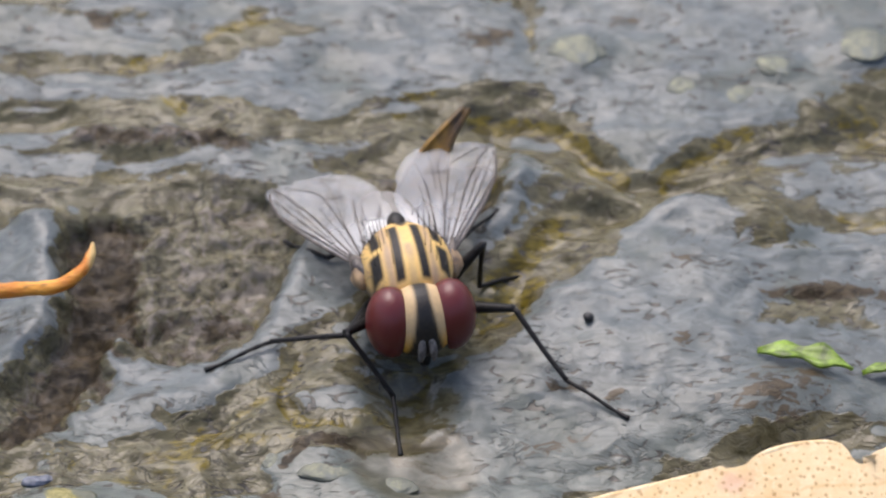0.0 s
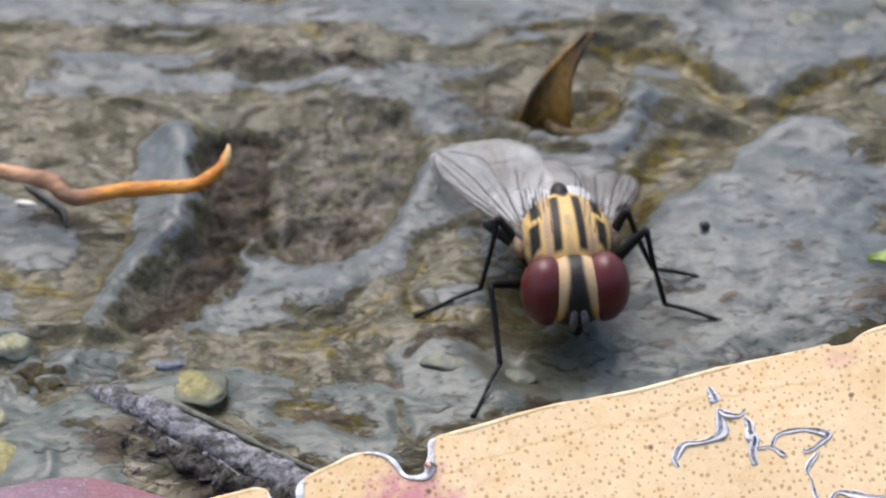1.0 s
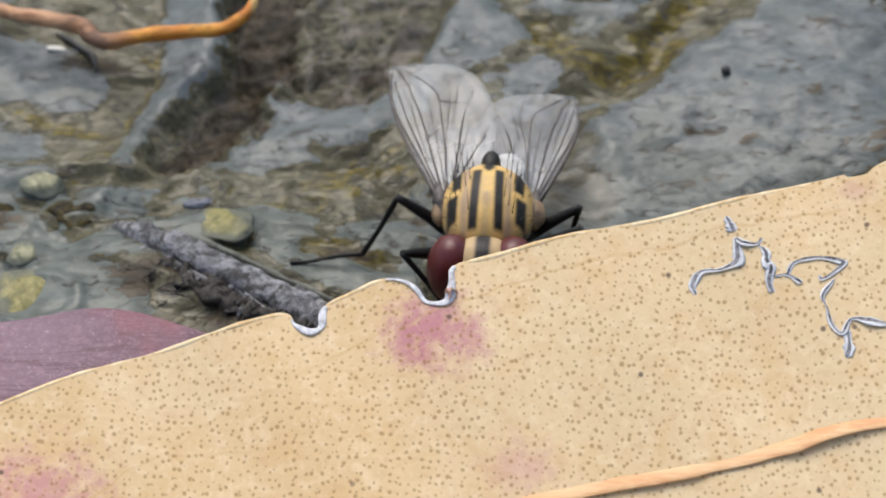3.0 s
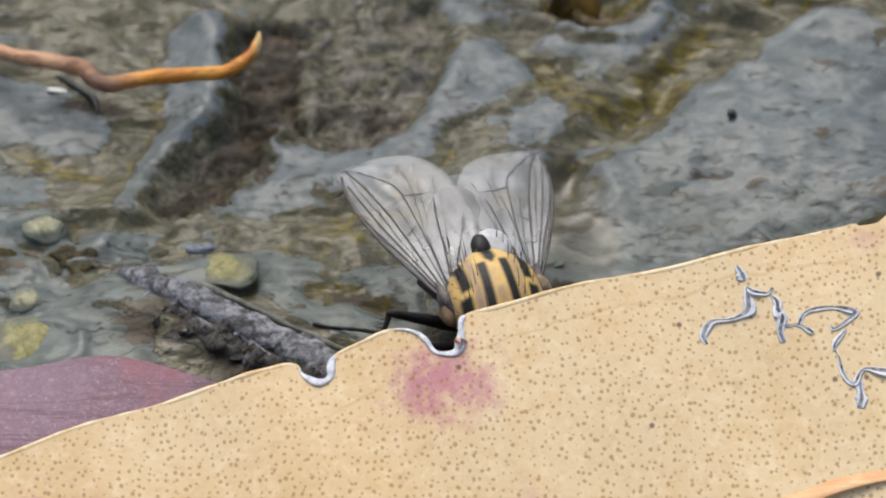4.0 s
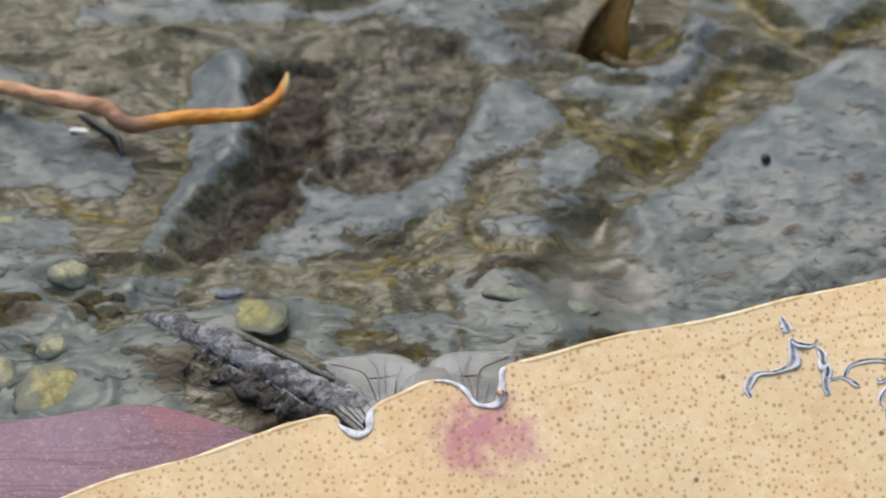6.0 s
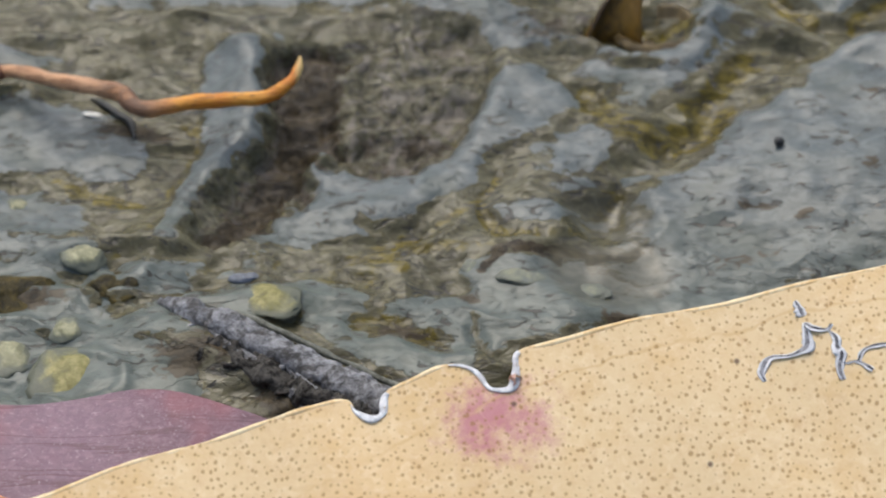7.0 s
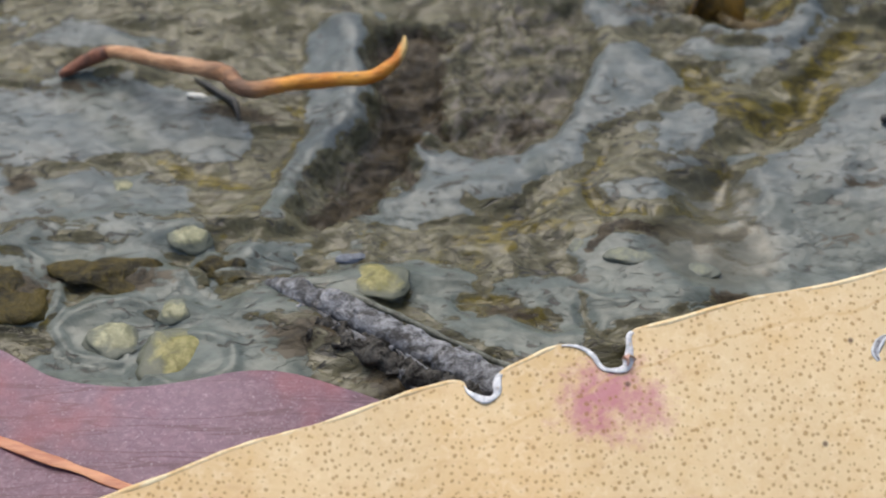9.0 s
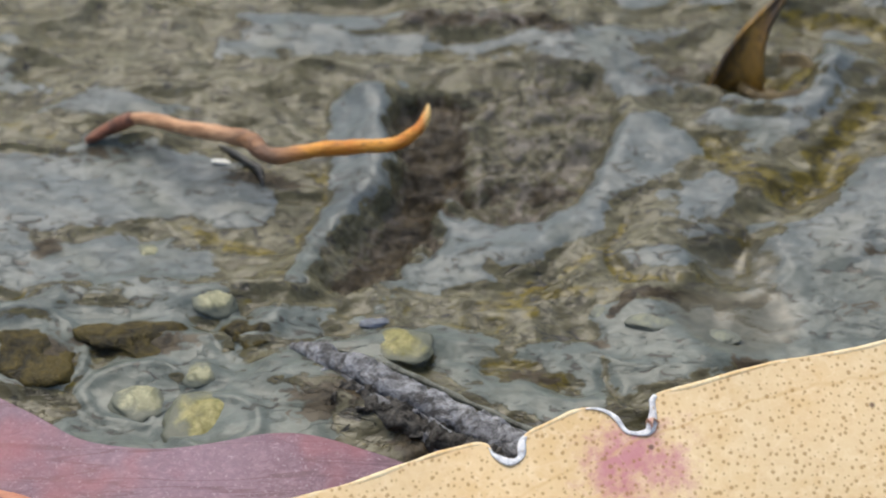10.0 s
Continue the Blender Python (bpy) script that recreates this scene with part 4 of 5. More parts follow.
def build_mauve_leaf():
    edge = [(-34, 4.0), (-22, 1.5), (-17, -0.2), (-14.7, -1.4), (-13.2, -2.35), (-11.6, -2.7), (-9.9, -2.5), (-8.6, -2.2), (-7.6, -2.2), (-6.2, -2.65), (-4.9, -3.2), (-2.5, -4.8), (0, -6.8)]

    def along(x):
        return max(-12.0, -4.45 - 0.47 * (x + 14.4))
    blade = part("mauve_leaf", leaf_blade(edge, along, lambda x: 4.5, mauve_surface, 24, 500), MAUVE_LEAF)
    thicken(blade, 0.25, 0.05)
    tagged(blade, "mauve-red fallen leaf lying flat on wet mud", "leaf")
    bm = bmesh.new()
    pts = [(x, y, mauve_surface(x, y) + 0.03) for x, y in ((q, along(q)) for q in (-30, -22, -17, -14.4, -12, -10, -7, -4))]
    tube(bm, pts, [0.2, 0.17, 0.15, 0.12], 80, 12, 0.25, 2, 0.2)
    part("midrib", bm, RUST_RIB, blade, "rust-orange midrib")
    return blade


build_yellow_leaf()
build_mauve_leaf()


# ---- twigs and the dead leaf tip ----
def build_orange_stalk():
    bm = bmesh.new()
    tube(bm, [(-13.45, 9.5, 0.5), (-12.67, 9.55, 0.8), (-11.05, 8.65, 1.2), (-9.7, 8.2, 1.3), (-9.0, 7.6, 1.3), (-7.67, 7.64, 1.5), (-5.86, 7.55, 1.75), (-5.1, 7.84, 2.0), (-4.84, 8.3, 2.15), (-4.8, 8.58, 2.3)],
         [0.11, 0.18, 0.21, 0.26, 0.25, 0.2, 0.19, 0.17, 0.14, 0.05], 70, 12, 0.25, 4)
    stalk = part("leaf_stalk", bm, ORANGE_TWIG)
    bm = bmesh.new()
    tube(bm, [(-14.2, 9.2, 0.25), (-13.6, 9.45, 0.45), (-12.9, 9.6, 0.75)], [0.07, 0.17, 0.2], 16, 10, 0.4, 9)
    part("dark_end", bm, STALK_END, stalk, "dark broken end")
    return tagged(stalk, "curved orange-brown leaf stalk lying on wet mud", "stalk")


def build_rootlet():
    bm = bmesh.new()
    pts = [(-10.55, 9.45), (-10.1, 8.9), (-9.65, 8.4), (-9.4, 8.15), (-9.25, 7.6)]
    tube(bm, [(x, y, ground_at(x, y) + 0.09) for x, y in pts], [0.05, 0.1, 0.09, 0.11, 0.04], 40, 8, 0.5, 3)
    return tagged(part("rootlet", bm, BLACK_SEED), "thin dark rootlet in the mud under the orange stalk", "rootlet")


def build_stick():
    bm = bmesh.new()
    tube(bm, [(-8.5, 1.35, 0.4), (-7.7, 0.9, 0.5), (-6.4, 0.15, 0.55), (-4.3, -1.3, 0.6), (-2.1, -2.75, 0.65), (0.5, -4.6, 0.55), (3.8, -6.8, 0.35)], [0.10, 0.36, 0.40, 0.42, 0.44, 0.44, 0.42], 420, 48, 0.15, 6, 0.85)
    for v in bm.verts:
        pits = max(0.0, noise.noise(v.co * 3.1 + Vector((4, 0, 0))) - 0.12)
        v.co += Vector((0.5, 0.6, 1)) * (0.06 * noise.noise(v.co * 1.6) + 0.04 * noise.noise(v.co * 5.5) + 0.035 * noise.noise(v.co * 13) - 0.28 * pits)
    stick = part("bark_stick", bm, BARK)
    for k, (pts, r) in enumerate((([(-6.9, -0.3, 0.42), (-5.4, -1.5, 0.48), (-3.6, -3.0, 0.5)], 0.10), ([(-5.6, -1.5, 0.42), (-4.7, -2.3, 0.45), (-3.7, -3.3, 0.45)], 0.07), ([(-7.3, 0.3, 0.55), (-6.3, -0.65, 0.5), (-5.2, -1.2, 0.65)], 0.12),
                                  ([(-4.9, -1.5, 0.75), (-4.0, -2.3, 0.7), (-3.3, -2.8, 0.6)], 0.07), ([(-5.2, -1.1, 0.6), (-4.4, -2.2, 0.55)], 0.05))):
        bm = bmesh.new()
        tube(bm, pts, [r * 0.5, r, r * 0.6], 30, 9, 0.6, k)
        part("side_splinter", bm, BARK, stick)
    bm = bmesh.new()
    tube(bm, [(-7.3, 1.25, 0.35), (-5.8, 0.5, 0.45), (-3.8, -0.8, 0.5), (-1.7, -2.15, 0.55), (-0.1, -3.3, 0.5)], [0.04, 0.10, 0.09, 0.11, 0.08], 80, 9, 0.35, 12)
    part("bark_strip", bm, BARK_STRIP, stick, "olive-grey strip of bark along the stick")
    bm = bmesh.new()
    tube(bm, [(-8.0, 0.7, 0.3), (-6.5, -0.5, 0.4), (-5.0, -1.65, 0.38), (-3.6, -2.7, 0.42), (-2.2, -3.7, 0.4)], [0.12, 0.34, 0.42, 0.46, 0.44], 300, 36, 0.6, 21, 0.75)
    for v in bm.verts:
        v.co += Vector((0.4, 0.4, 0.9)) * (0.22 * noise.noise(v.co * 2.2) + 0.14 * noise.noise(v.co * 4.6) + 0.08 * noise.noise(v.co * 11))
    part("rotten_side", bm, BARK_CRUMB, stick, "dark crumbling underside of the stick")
    for k in range(18):
        s = k / 17
        c = Vector((-7.4, 0.2, 0.5)).lerp(Vector((-3.0, -3.0, 0.6)), s) + Vector((-0.15 + 0.3 * math.sin(k * 2.3), -0.15 + 0.3 * math.cos(k * 1.7), 0.08 * math.sin(k * 3.1)))
        bm = bmesh.new()
        lump(bm, c, (0.16 + 0.08 * math.sin(k * 1.3), 0.11 + 0.05 * math.cos(k * 2.1), 0.12), k * 37, 1.0, k * 1.9, 18, 12)
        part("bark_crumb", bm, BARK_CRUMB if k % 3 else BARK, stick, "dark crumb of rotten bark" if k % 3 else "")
    stick.location = (0.3 * MM, 0, 0)
    return tagged(stick, "weathered grey bark-covered stick half buried in mud", "stick")


def build_dead_tip():
    """A curled brown leaf tip that stands out of the mud."""
    bm = bmesh.new()
    rows, cols, grid = 22, 14, []
    for i in range(rows):
        s = i / (rows - 1)
        spine = Vector((3.7, 12.0, -0.4)).lerp(Vector((5.04, 13.87, 1.95)), s) + Vector((-0.25, -0.1, 0.25)) * math.sin(s * math.pi)
        w = 0.76 * (1 - s) ** 1.15 + 0.05
        line = []
        for j in range(cols):
            a = (j / (cols - 1) - 0.5) * 2.4
            line.append(bm.verts.new(spine + Vector((math.sin(a) * w, 0.35 * math.cos(a) * w - 0.2, 0.45 * (1 - math.cos(a)) * w + 0.05 * noise.noise(spine * 2 + Vector((a, 0, 0)))))))
        grid.append(line)
    for a, b in zip(grid, grid[1:]):
        for j in range(cols - 1):
            bm.faces.new((a[j], a[j + 1], b[j + 1], b[j]))
    ob = part("dead_leaf_tip", bm, DEAD_TIP)
    thicken(ob, 0.12)
    bm = bmesh.new()
    grid = []
    for i in range(40):
        a = radians(-175 + 260 * i / 39)
        high = 0.42 + 0.25 * math.sin(a * 0.5 + 1.2) + 0.08 * noise.noise(Vector((i * 0.3, 2, 0)))
        r = 1.05 + 0.10 * noise.noise(Vector((i * 0.25, 7, 0)))
        grid.append([bm.verts.new((4.9 + math.cos(a) * r * k, 12.2 + math.sin(a) * r * 0.72 * k, ground_at(4.9, 12.1) - 0.02 + high * k ** 2.2)) for k in (0.05, 0.25, 0.5, 0.75, 0.9, 1)])
    for a, b in zip(grid, grid[1:]):
        for j in range(5):
            bm.faces.new((a[j], a[j + 1], b[j + 1], b[j]))
    base = part("curled_base", bm, DEAD_CUP, ob, "tan cupped base of the dead leaf")
    thicken(base, 0.22, 0.08)
    return tagged(ob, "curled brown dead leaf tip standing out of mud", "dead leaf")


build_orange_stalk()
build_rootlet()
build_stick()
build_dead_tip()


# ---- pebbles and crumbs ----
def pebble(name, x, y, rx, ry, rz, material, label, category="pebble", turn=0.0, rough=0.28, sink=0.70, seed=0.0, group="pebbles in the mud"):
    bm = bmesh.new()
    rz *= 0.5
    lump(bm, (0, 0, 0), (rx, ry, rz), turn, rough, seed)
    ob = part(name, bm, material)
    ob.matrix_basis = pose(x * MM, y * MM, (ground_at(x, y) + rz * (1 - 2 * sink)) * MM, 6 * math.sin(seed), 6 * math.cos(seed), 0)
    return tagged(ob, label, category, group)


for k, (x, y, rx, ry, rz, m, label, turn) in enumerate((
    (-10.25, 3.05, 0.62, 0.55, 0.45, PALE_STONE, "pale cream pebble half sunk in mud", 0),
    (-5.4, 1.45, 0.88, 0.62, 0.28, OLIVE_STONE, "olive-yellow pebble beside the stick", -20),
    (-10.25, -1.1, 1.15, 0.95, 0.5, OLIVE_STONE, "yellow-green round pebble in a wet dip", 10),
    (-12.1, 0.0, 0.85, 0.95, 0.4, PALE_STONE, "pale buff pebble under a film of silt", 0),
    (-10.55, 0.5, 0.45, 0.42, 0.3, PALE_STONE, "small pale pebble in wet mud", 0),
    (-15.0, 1.3, 1.1, 1.2, 0.75, BROWN_STONE, "brown algae-covered stone beside the mauve leaf", 0),
    (-9.4, 1.95, 0.65, 0.55, 0.4, BROWN_STONE, "small brown stone in the mud", 0),
    (-12.2, 1.8, 1.35, 0.65, 0.55, BROWN_STONE, "long dark brown stone in the mud bank", 5),
    (-6.0, 2.55, 0.5, 0.22, 0.2, BLUE_STONE, "small blue-grey stone chip", 10),
    (8.3, 17.3, 0.75, 0.6, 0.22, SILTY_STONE, "pale pebble in grey silt", 0),
    (13.8, 16.5, 0.55, 0.42, 0.22, SILTY_STONE, "pale pebble in grey silt", 0),
    (16.2, 17.1, 0.8, 0.6, 0.22, SILTY_STONE, "pale pebble in grey silt", 0),
    (11.2, 15.9, 0.5, 0.35, 0.2, SILTY_STONE, "pale pebble in grey silt", 0),
    (12.6, 15.7, 0.6, 0.45, 0.22, SILTY_STONE, "pale pebble in grey silt", 0),
    (-0.2, 3.0, 0.28, 0.25, 0.1, SILTY_STONE, "tiny pale pebble in mud", 0),
    (1.1, 2.6, 0.65, 0.35, 0.15, SILTY_STONE, "flat pale pebble in mud", 0),
    (2.8, 2.2, 0.6, 0.3, 0.14, SILTY_STONE, "flat pale pebble in mud", -12),
    (-12.2, 5.2, 0.3, 0.28, 0.2, PALE_STONE, "tiny pale pebble in mud", 0),
)):
    clump = m is BROWN_STONE
    pebble("pebble", x, y, rx, ry, rz, m, label, "pebble", turn, rough=0.55 if clump else 0.28, sink=0.78 if clump else 0.76, seed=k * 3.7)

pebble("seed", 8.0, 7.25, 0.14, 0.14, 0.22, BLACK_SEED, "round black seed on grey mud", "seed", rough=0.05, sink=0.0, group="")
pebble("white_fragment", -10.45, 8.6, 0.28, 0.09, 0.08, WHITE_BIT, "tiny white fragment beside the orange stalk", "fragment", rough=0.1, sink=0.1, group="")


def build_green_leaflet(x, y, length, turn, name="green_leaflet"):
    bm = bmesh.new()
    n, grid = 16, []
    for i in range(n):
        s = i / (n - 1)
        w = length * 0.115 * math.sin(math.pi * min(1, s * 1.02 + 0.01)) ** 0.6 * (1 + 0.35 * math.sin(s * 11 + length * 5) * s)
        grid.append([bm.verts.new((length * (s - 0.5), w * k * (1 + 0.25 * math.sin(s * 17 + 3 * k)) - 0.25 * s * s, 0.35 * abs(k) * w + 0.20 * math.sin(s * 3) + 0.06 * math.sin(s * 9 + k))) for k in (-1, -0.5, 0, 0.5, 1)])
    for a, b in zip(grid, grid[1:]):
        for j in range(4):
            bm.faces.new((a[j], b[j], b[j + 1], a[j + 1]))
    ob = part(name, bm, GREEN_BIT)
    thicken(ob, 0.08)
    ob.matrix_basis = pose(x * MM, y * MM, (ground_at(x, y) + 0.16) * MM, 0, 0, turn)
    return tagged(ob, "fresh green scrap of leaf on dark mud", "leaf scrap", "green scraps")


build_green_leaflet(13.5, 5.75, 2.5, -10)
build_green_leaflet(15.7, 5.55, 1.5, 12)


# ---- the fly (faces -y in its own space, its feet near z = 0) ----
YELLOW, TAN, BLACK = (0.70, 0.46, 0.15), (0.40, 0.28, 0.17), (0.007, 0.006, 0.005)
HEAD = Vector((0, -2.35, 1.85))


def tones(bm, pick):
    layer = bm.verts.layers.float_color.new("tone")
    for v in bm.verts:
        v[layer] = (*pick(v.co), 1)


def blend(a, b, k):
    k = min(1, max(0, k))
    return tuple(p + (q - p) * k for p, q in zip(a, b))


def inside(v, centre, half, soft=0.06):
    return min(1, max(0, (half + soft - abs(v - centre)) / (2 * soft)))


def thorax_tone(c):
    x, y = abs(c.x), (c.y + 1.5) / 0.78 - 1.5
    inner = inside(x, 0.33 - 0.06 * (y + 1.4) / 2.6, 0.118, 0.04) * inside(y, -0.45, 1.1)
    outer = max(inside(x, 0.80, 0.125, 0.04) * inside(y, 0.45, 0.62), inside(x, 0.88, 0.135, 0.04) * inside(y, -0.8, 0.42))
    spine = inside(x, 0, 0.15 - 0.08 * inside(y, 0.55, 0.15)) * inside(y, 1.5, 0.95)
    side = inside(x, 1.28, 0.08) * inside(y, -0.3, 1.2) * 0.85
    tan = max(inside(x, 0.56, 0.09) * 0.95, inside(x, 0, 0.10) * inside(y, -1.1, 0.7) * 0.6)
    col = blend(YELLOW, TAN, tan + 0.5 * noise.noise(c * 2.0))
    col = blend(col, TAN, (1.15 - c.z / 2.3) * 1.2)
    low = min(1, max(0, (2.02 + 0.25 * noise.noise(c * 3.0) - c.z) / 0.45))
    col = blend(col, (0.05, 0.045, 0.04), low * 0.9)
    return blend(col, BLACK, max(inner, outer, spine, side))


def head_tone(c):
    x, z = abs(c.x), c.z
    edge = 0.37 + 0.17 * min(1.8, max(0, HEAD.z + 0.95 - z))
    col = blend((0.52, 0.37, 0.19), (0.66, 0.35, 0.045), (HEAD.z + 0.3 - z) * 1.5)
    col = blend(col, (0.012, 0.011, 0.010), inside(x, 0, edge - 0.18 + 0.05 * max(0, HEAD.z + 0.2 - z), 0.05))
    return blend(col, (0.16, 0.14, 0.12), max(0, min(1, (HEAD.z - 0.55 - z) * 3)) * inside(x, 0, 0.35, 0.1))


def wing_mesh(side):
    """Outline of a fly's wing: stiff front edge, round tip, lobed rear; it points along +y from its root."""
    bm = bmesh.new()
    n, m, grid = 48, 16, []
    for i in range(n):
        s = i / (n - 1)
        tip = max(0.0, 1 - max(0.0, (s - 0.52) / 0.48) ** 3.2) ** 0.55
        front = (0.10 + 0.40 * math.sin(min(1, s / 0.9) * math.pi * 0.6)) * (1 - 1.3 * max(0, s - 0.62) ** 1.5) - 0.55 * max(0, s - 0.75) ** 1.5
        rear = -(0.30 + 1.75 * math.sin(min(1.0, s / 0.55) * math.pi / 2) ** 0.7) * tip
        rear += 0.16 * math.exp(-((s - 0.16) / 0.05) ** 2) + 0.10 * math.exp(-((s - 0.46) / 0.06) ** 2)
        row = []
        for j in range(m):
            k = j / (m - 1)
            x = front + (rear - front) * k
            row.append(bm.verts.new((side * x, 5.1 * s, 0.18 * math.sin(k * 2.6 + 0.3) * s + 0.035 * math.sin(k * 19) - 0.10 * s * s)))
        grid.append(row)
    for a, b in zip(grid, grid[1:]):
        for j in range(m - 1):
            bm.faces.new((a[j], a[j + 1], b[j + 1], b[j]) if side < 0 else (a[j + 1], a[j], b[j], b[j + 1]))
    return bm, grid


def build_wing(fly, side):
    bm, grid = wing_mesh(side)

    def at(s, k):
        u, v = s * (len(grid) - 1), k * (len(grid[0]) - 1)
        i, j = min(int(u), len(grid) - 2), min(int(v), len(grid[0]) - 2)
        a = grid[i][j].co.lerp(grid[i][j + 1].co, v - j)
        return a.lerp(grid[i + 1][j].co.lerp(grid[i + 1][j + 1].co, v - j), u - i) + Vector((0, 0, 0.012))
    veins = (([(0, 0.02), (0.25, 0.0), (0.5, 0.0), (0.75, 0.0), (0.9, 0.02), (0.97, 0.1)], 0.042), ([(0, 0.1), (0.3, 0.06), (0.55, 0.04), (0.72, 0.02)], 0.026),
             ([(0.03, 0.15), (0.3, 0.11), (0.6, 0.11), (0.9, 0.08)], 0.022), ([(0.03, 0.2), (0.3, 0.2), (0.6, 0.25), (0.85, 0.24), (0.98, 0.3)], 0.024),
             ([(0.03, 0.3), (0.3, 0.36), (0.6, 0.46), (0.74, 0.50), (0.82, 0.44), (0.94, 0.36)], 0.017), ([(0.03, 0.4), (0.25, 0.5), (0.5, 0.66), (0.68, 0.86)], 0.022),
             ([(0.03, 0.55), (0.2, 0.68), (0.36, 0.88)], 0.018), ([(0.46, 0.21), (0.47, 0.3), (0.48, 0.41)], 0.012), ([(0.68, 0.48), (0.64, 0.62), (0.60, 0.76)], 0.012),
             ([(0.08, 0.26), (0.35, 0.30), (0.62, 0.36)], 0.012), ([(0.10, 0.47), (0.30, 0.58), (0.48, 0.74)], 0.012), ([(0.55, 0.18), (0.8, 0.17), (0.95, 0.2)], 0.012), ([(0.10, 0.33), (0.4, 0.42), (0.7, 0.62), (0.86, 0.74)], 0.011),
             ([(0.12, 0.62), (0.28, 0.76), (0.42, 0.93)], 0.011), ([(0.3, 0.15), (0.6, 0.18), (0.9, 0.3)], 0.010), ([(0.5, 0.55), (0.7, 0.7), (0.82, 0.88)], 0.010))
    lines = [([at(s, k) for s, k in pts], r) for pts, r in veins]
    wing = part("wing", bm, WING, fly, "clear veined wing")
    thicken(wing, 0.012)
    for pts, r in lines:
        b = bmesh.new()
        tube(b, pts, [r * 1.2, r, r * 0.75], 24, 6)
        part("vein", b, VEIN, wing)
    b = bmesh.new()
    tube(b, [(side * 0.02, -0.3, -0.08), (side * 0.08, 0.15, 0.0), (side * 0.02, 0.7, 0.02)], [0.16, 0.2, 0.06], 14, 8, 0.4, side)
    part("wing_root", b, VEIN, wing, "tan wing hinge")
    return wing


def build_fly():
    fly = new("fly")
    bm = bmesh.new()
    for v in lump(bm, (0, -0.45, 1.95), (1.2, 1.38, 1.08), 0, 0.03, 1, 160, 110):
        if v.co.y > 0.1:
            v.co.x *= 1 - 0.12 * (v.co.y - 0.1)
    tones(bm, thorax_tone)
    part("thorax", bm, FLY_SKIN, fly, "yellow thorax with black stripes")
    bm = bmesh.new()
    lump(bm, (0, 0.86, 2.36), (0.25, 0.40, 0.27), 0, 0.02, 2, 40, 26)
    tones(bm, lambda c: blend((0.50, 0.36, 0.15), BLACK, max(inside(abs(c.x), 0, 0.2, 0.05), min(1, max(0, (c.y - 0.62) * 6)))))
    part("scutellum", bm, FLY_SKIN, fly, "pale scutellum with a black stripe")
    bm = bmesh.new()
    lump(bm, (0, 1.7, 1.2), (1.0, 1.8, 0.6), 0, 0.03, 3, 48, 32)
    tones(bm, lambda c: blend((0.27, 0.26, 0.24), (0.06, 0.055, 0.05), 0.25 + 0.9 * noise.noise(c * 1.6)))
    part("abdomen", bm, FLY_SKIN, fly, "grey and black chequered abdomen")
    bm = bmesh.new()
    for v in lump(bm, HEAD, (1.0, 0.80, 1.05), 0, 0, 0, 72, 56):
        if v.co.z < HEAD.z:
            v.co.x *= 1 - 0.18 * (HEAD.z - v.co.z)
    tones(bm, head_tone)
    head = part("head", bm, FLY_SKIN, fly, "dark face with yellow stripes")
    for side in (-1, 1):
        bm = bmesh.new()
        for v in lump(bm, HEAD + Vector((side * 0.78, 0.02, 0.06)), (0.65, 0.76, 1.02), 0, 0, 0, 40, 30):
            d = v.co - HEAD
            v.co.x = HEAD.x + side * max(side * d.x, 0.35 + 0.17 * min(1.8, max(0, 0.95 - d.z)))
        part("compound_eye", bm, EYE, head, "dark red compound eye")
        bm = bmesh.new()
        tube(bm, [HEAD + Vector(q) for q in ((side * 0.1, -0.68, 0.05), (side * 0.14, -0.86, -0.2), (side * 0.17, -0.85, -0.62))], [0.07, 0.1, 0.12, 0.06], 14, 9)
        antenna = part("antenna", bm, ANTENNA, head, "short grey-black antenna")
        bm = bmesh.new()
        lump(bm, (side * 0.44, 1.10, 1.98), (0.42, 0.50, 0.14), side * 25, 0.08, side, 20, 12)
        part("calypter", bm, CALYPTER, fly, "white wing scale")
        bm = bmesh.new()
        lump(bm, (side * 1.2, -0.4, 1.9), (0.26, 0.45, 0.33), side * 10, 0.2, side, 20, 14)
        tones(bm, lambda c: blend((0.40, 0.27, 0.14), (0.10, 0.07, 0.05), 0.4 + noise.noise(c * 4)))
        part("wing_base_plate", bm, FLY_SKIN, fly, "tan sclerite at the wing base")
    bm = bmesh.new()
    tube(bm, [HEAD + Vector(q) for q in ((0, -0.3, -0.75), (0, -0.42, -1.0), (0, -0.38, -1.15))], [0.24, 0.17, 0.1], 14, 12)
    part("proboscis", bm, FLY_LEG, head, "dark folded proboscis")
    for k in range(26):
        y, x = -1.1 + 2.3 * (k // 2) / 13, (1 if k % 2 else -1) * (0.45 + 0.55 * ((k * 7) % 5) / 5)
        z = 1.95 + 1.08 * math.sqrt(max(0.05, 1 - (x / 1.28) ** 2 - ((y + 0.45) / 1.38) ** 2)) if y < 0.75 else 2.5
        bm = bmesh.new()
        tube(bm, [(x, y, z - 0.03), (x * 1.05, y + 0.16, z + 0.22), (x * 1.08, y + 0.38, z + 0.36)], [0.012, 0.008, 0.003], 6, 5)
        part("bristle", bm, FLY_LEG, fly)
    hairs = random.Random(5)
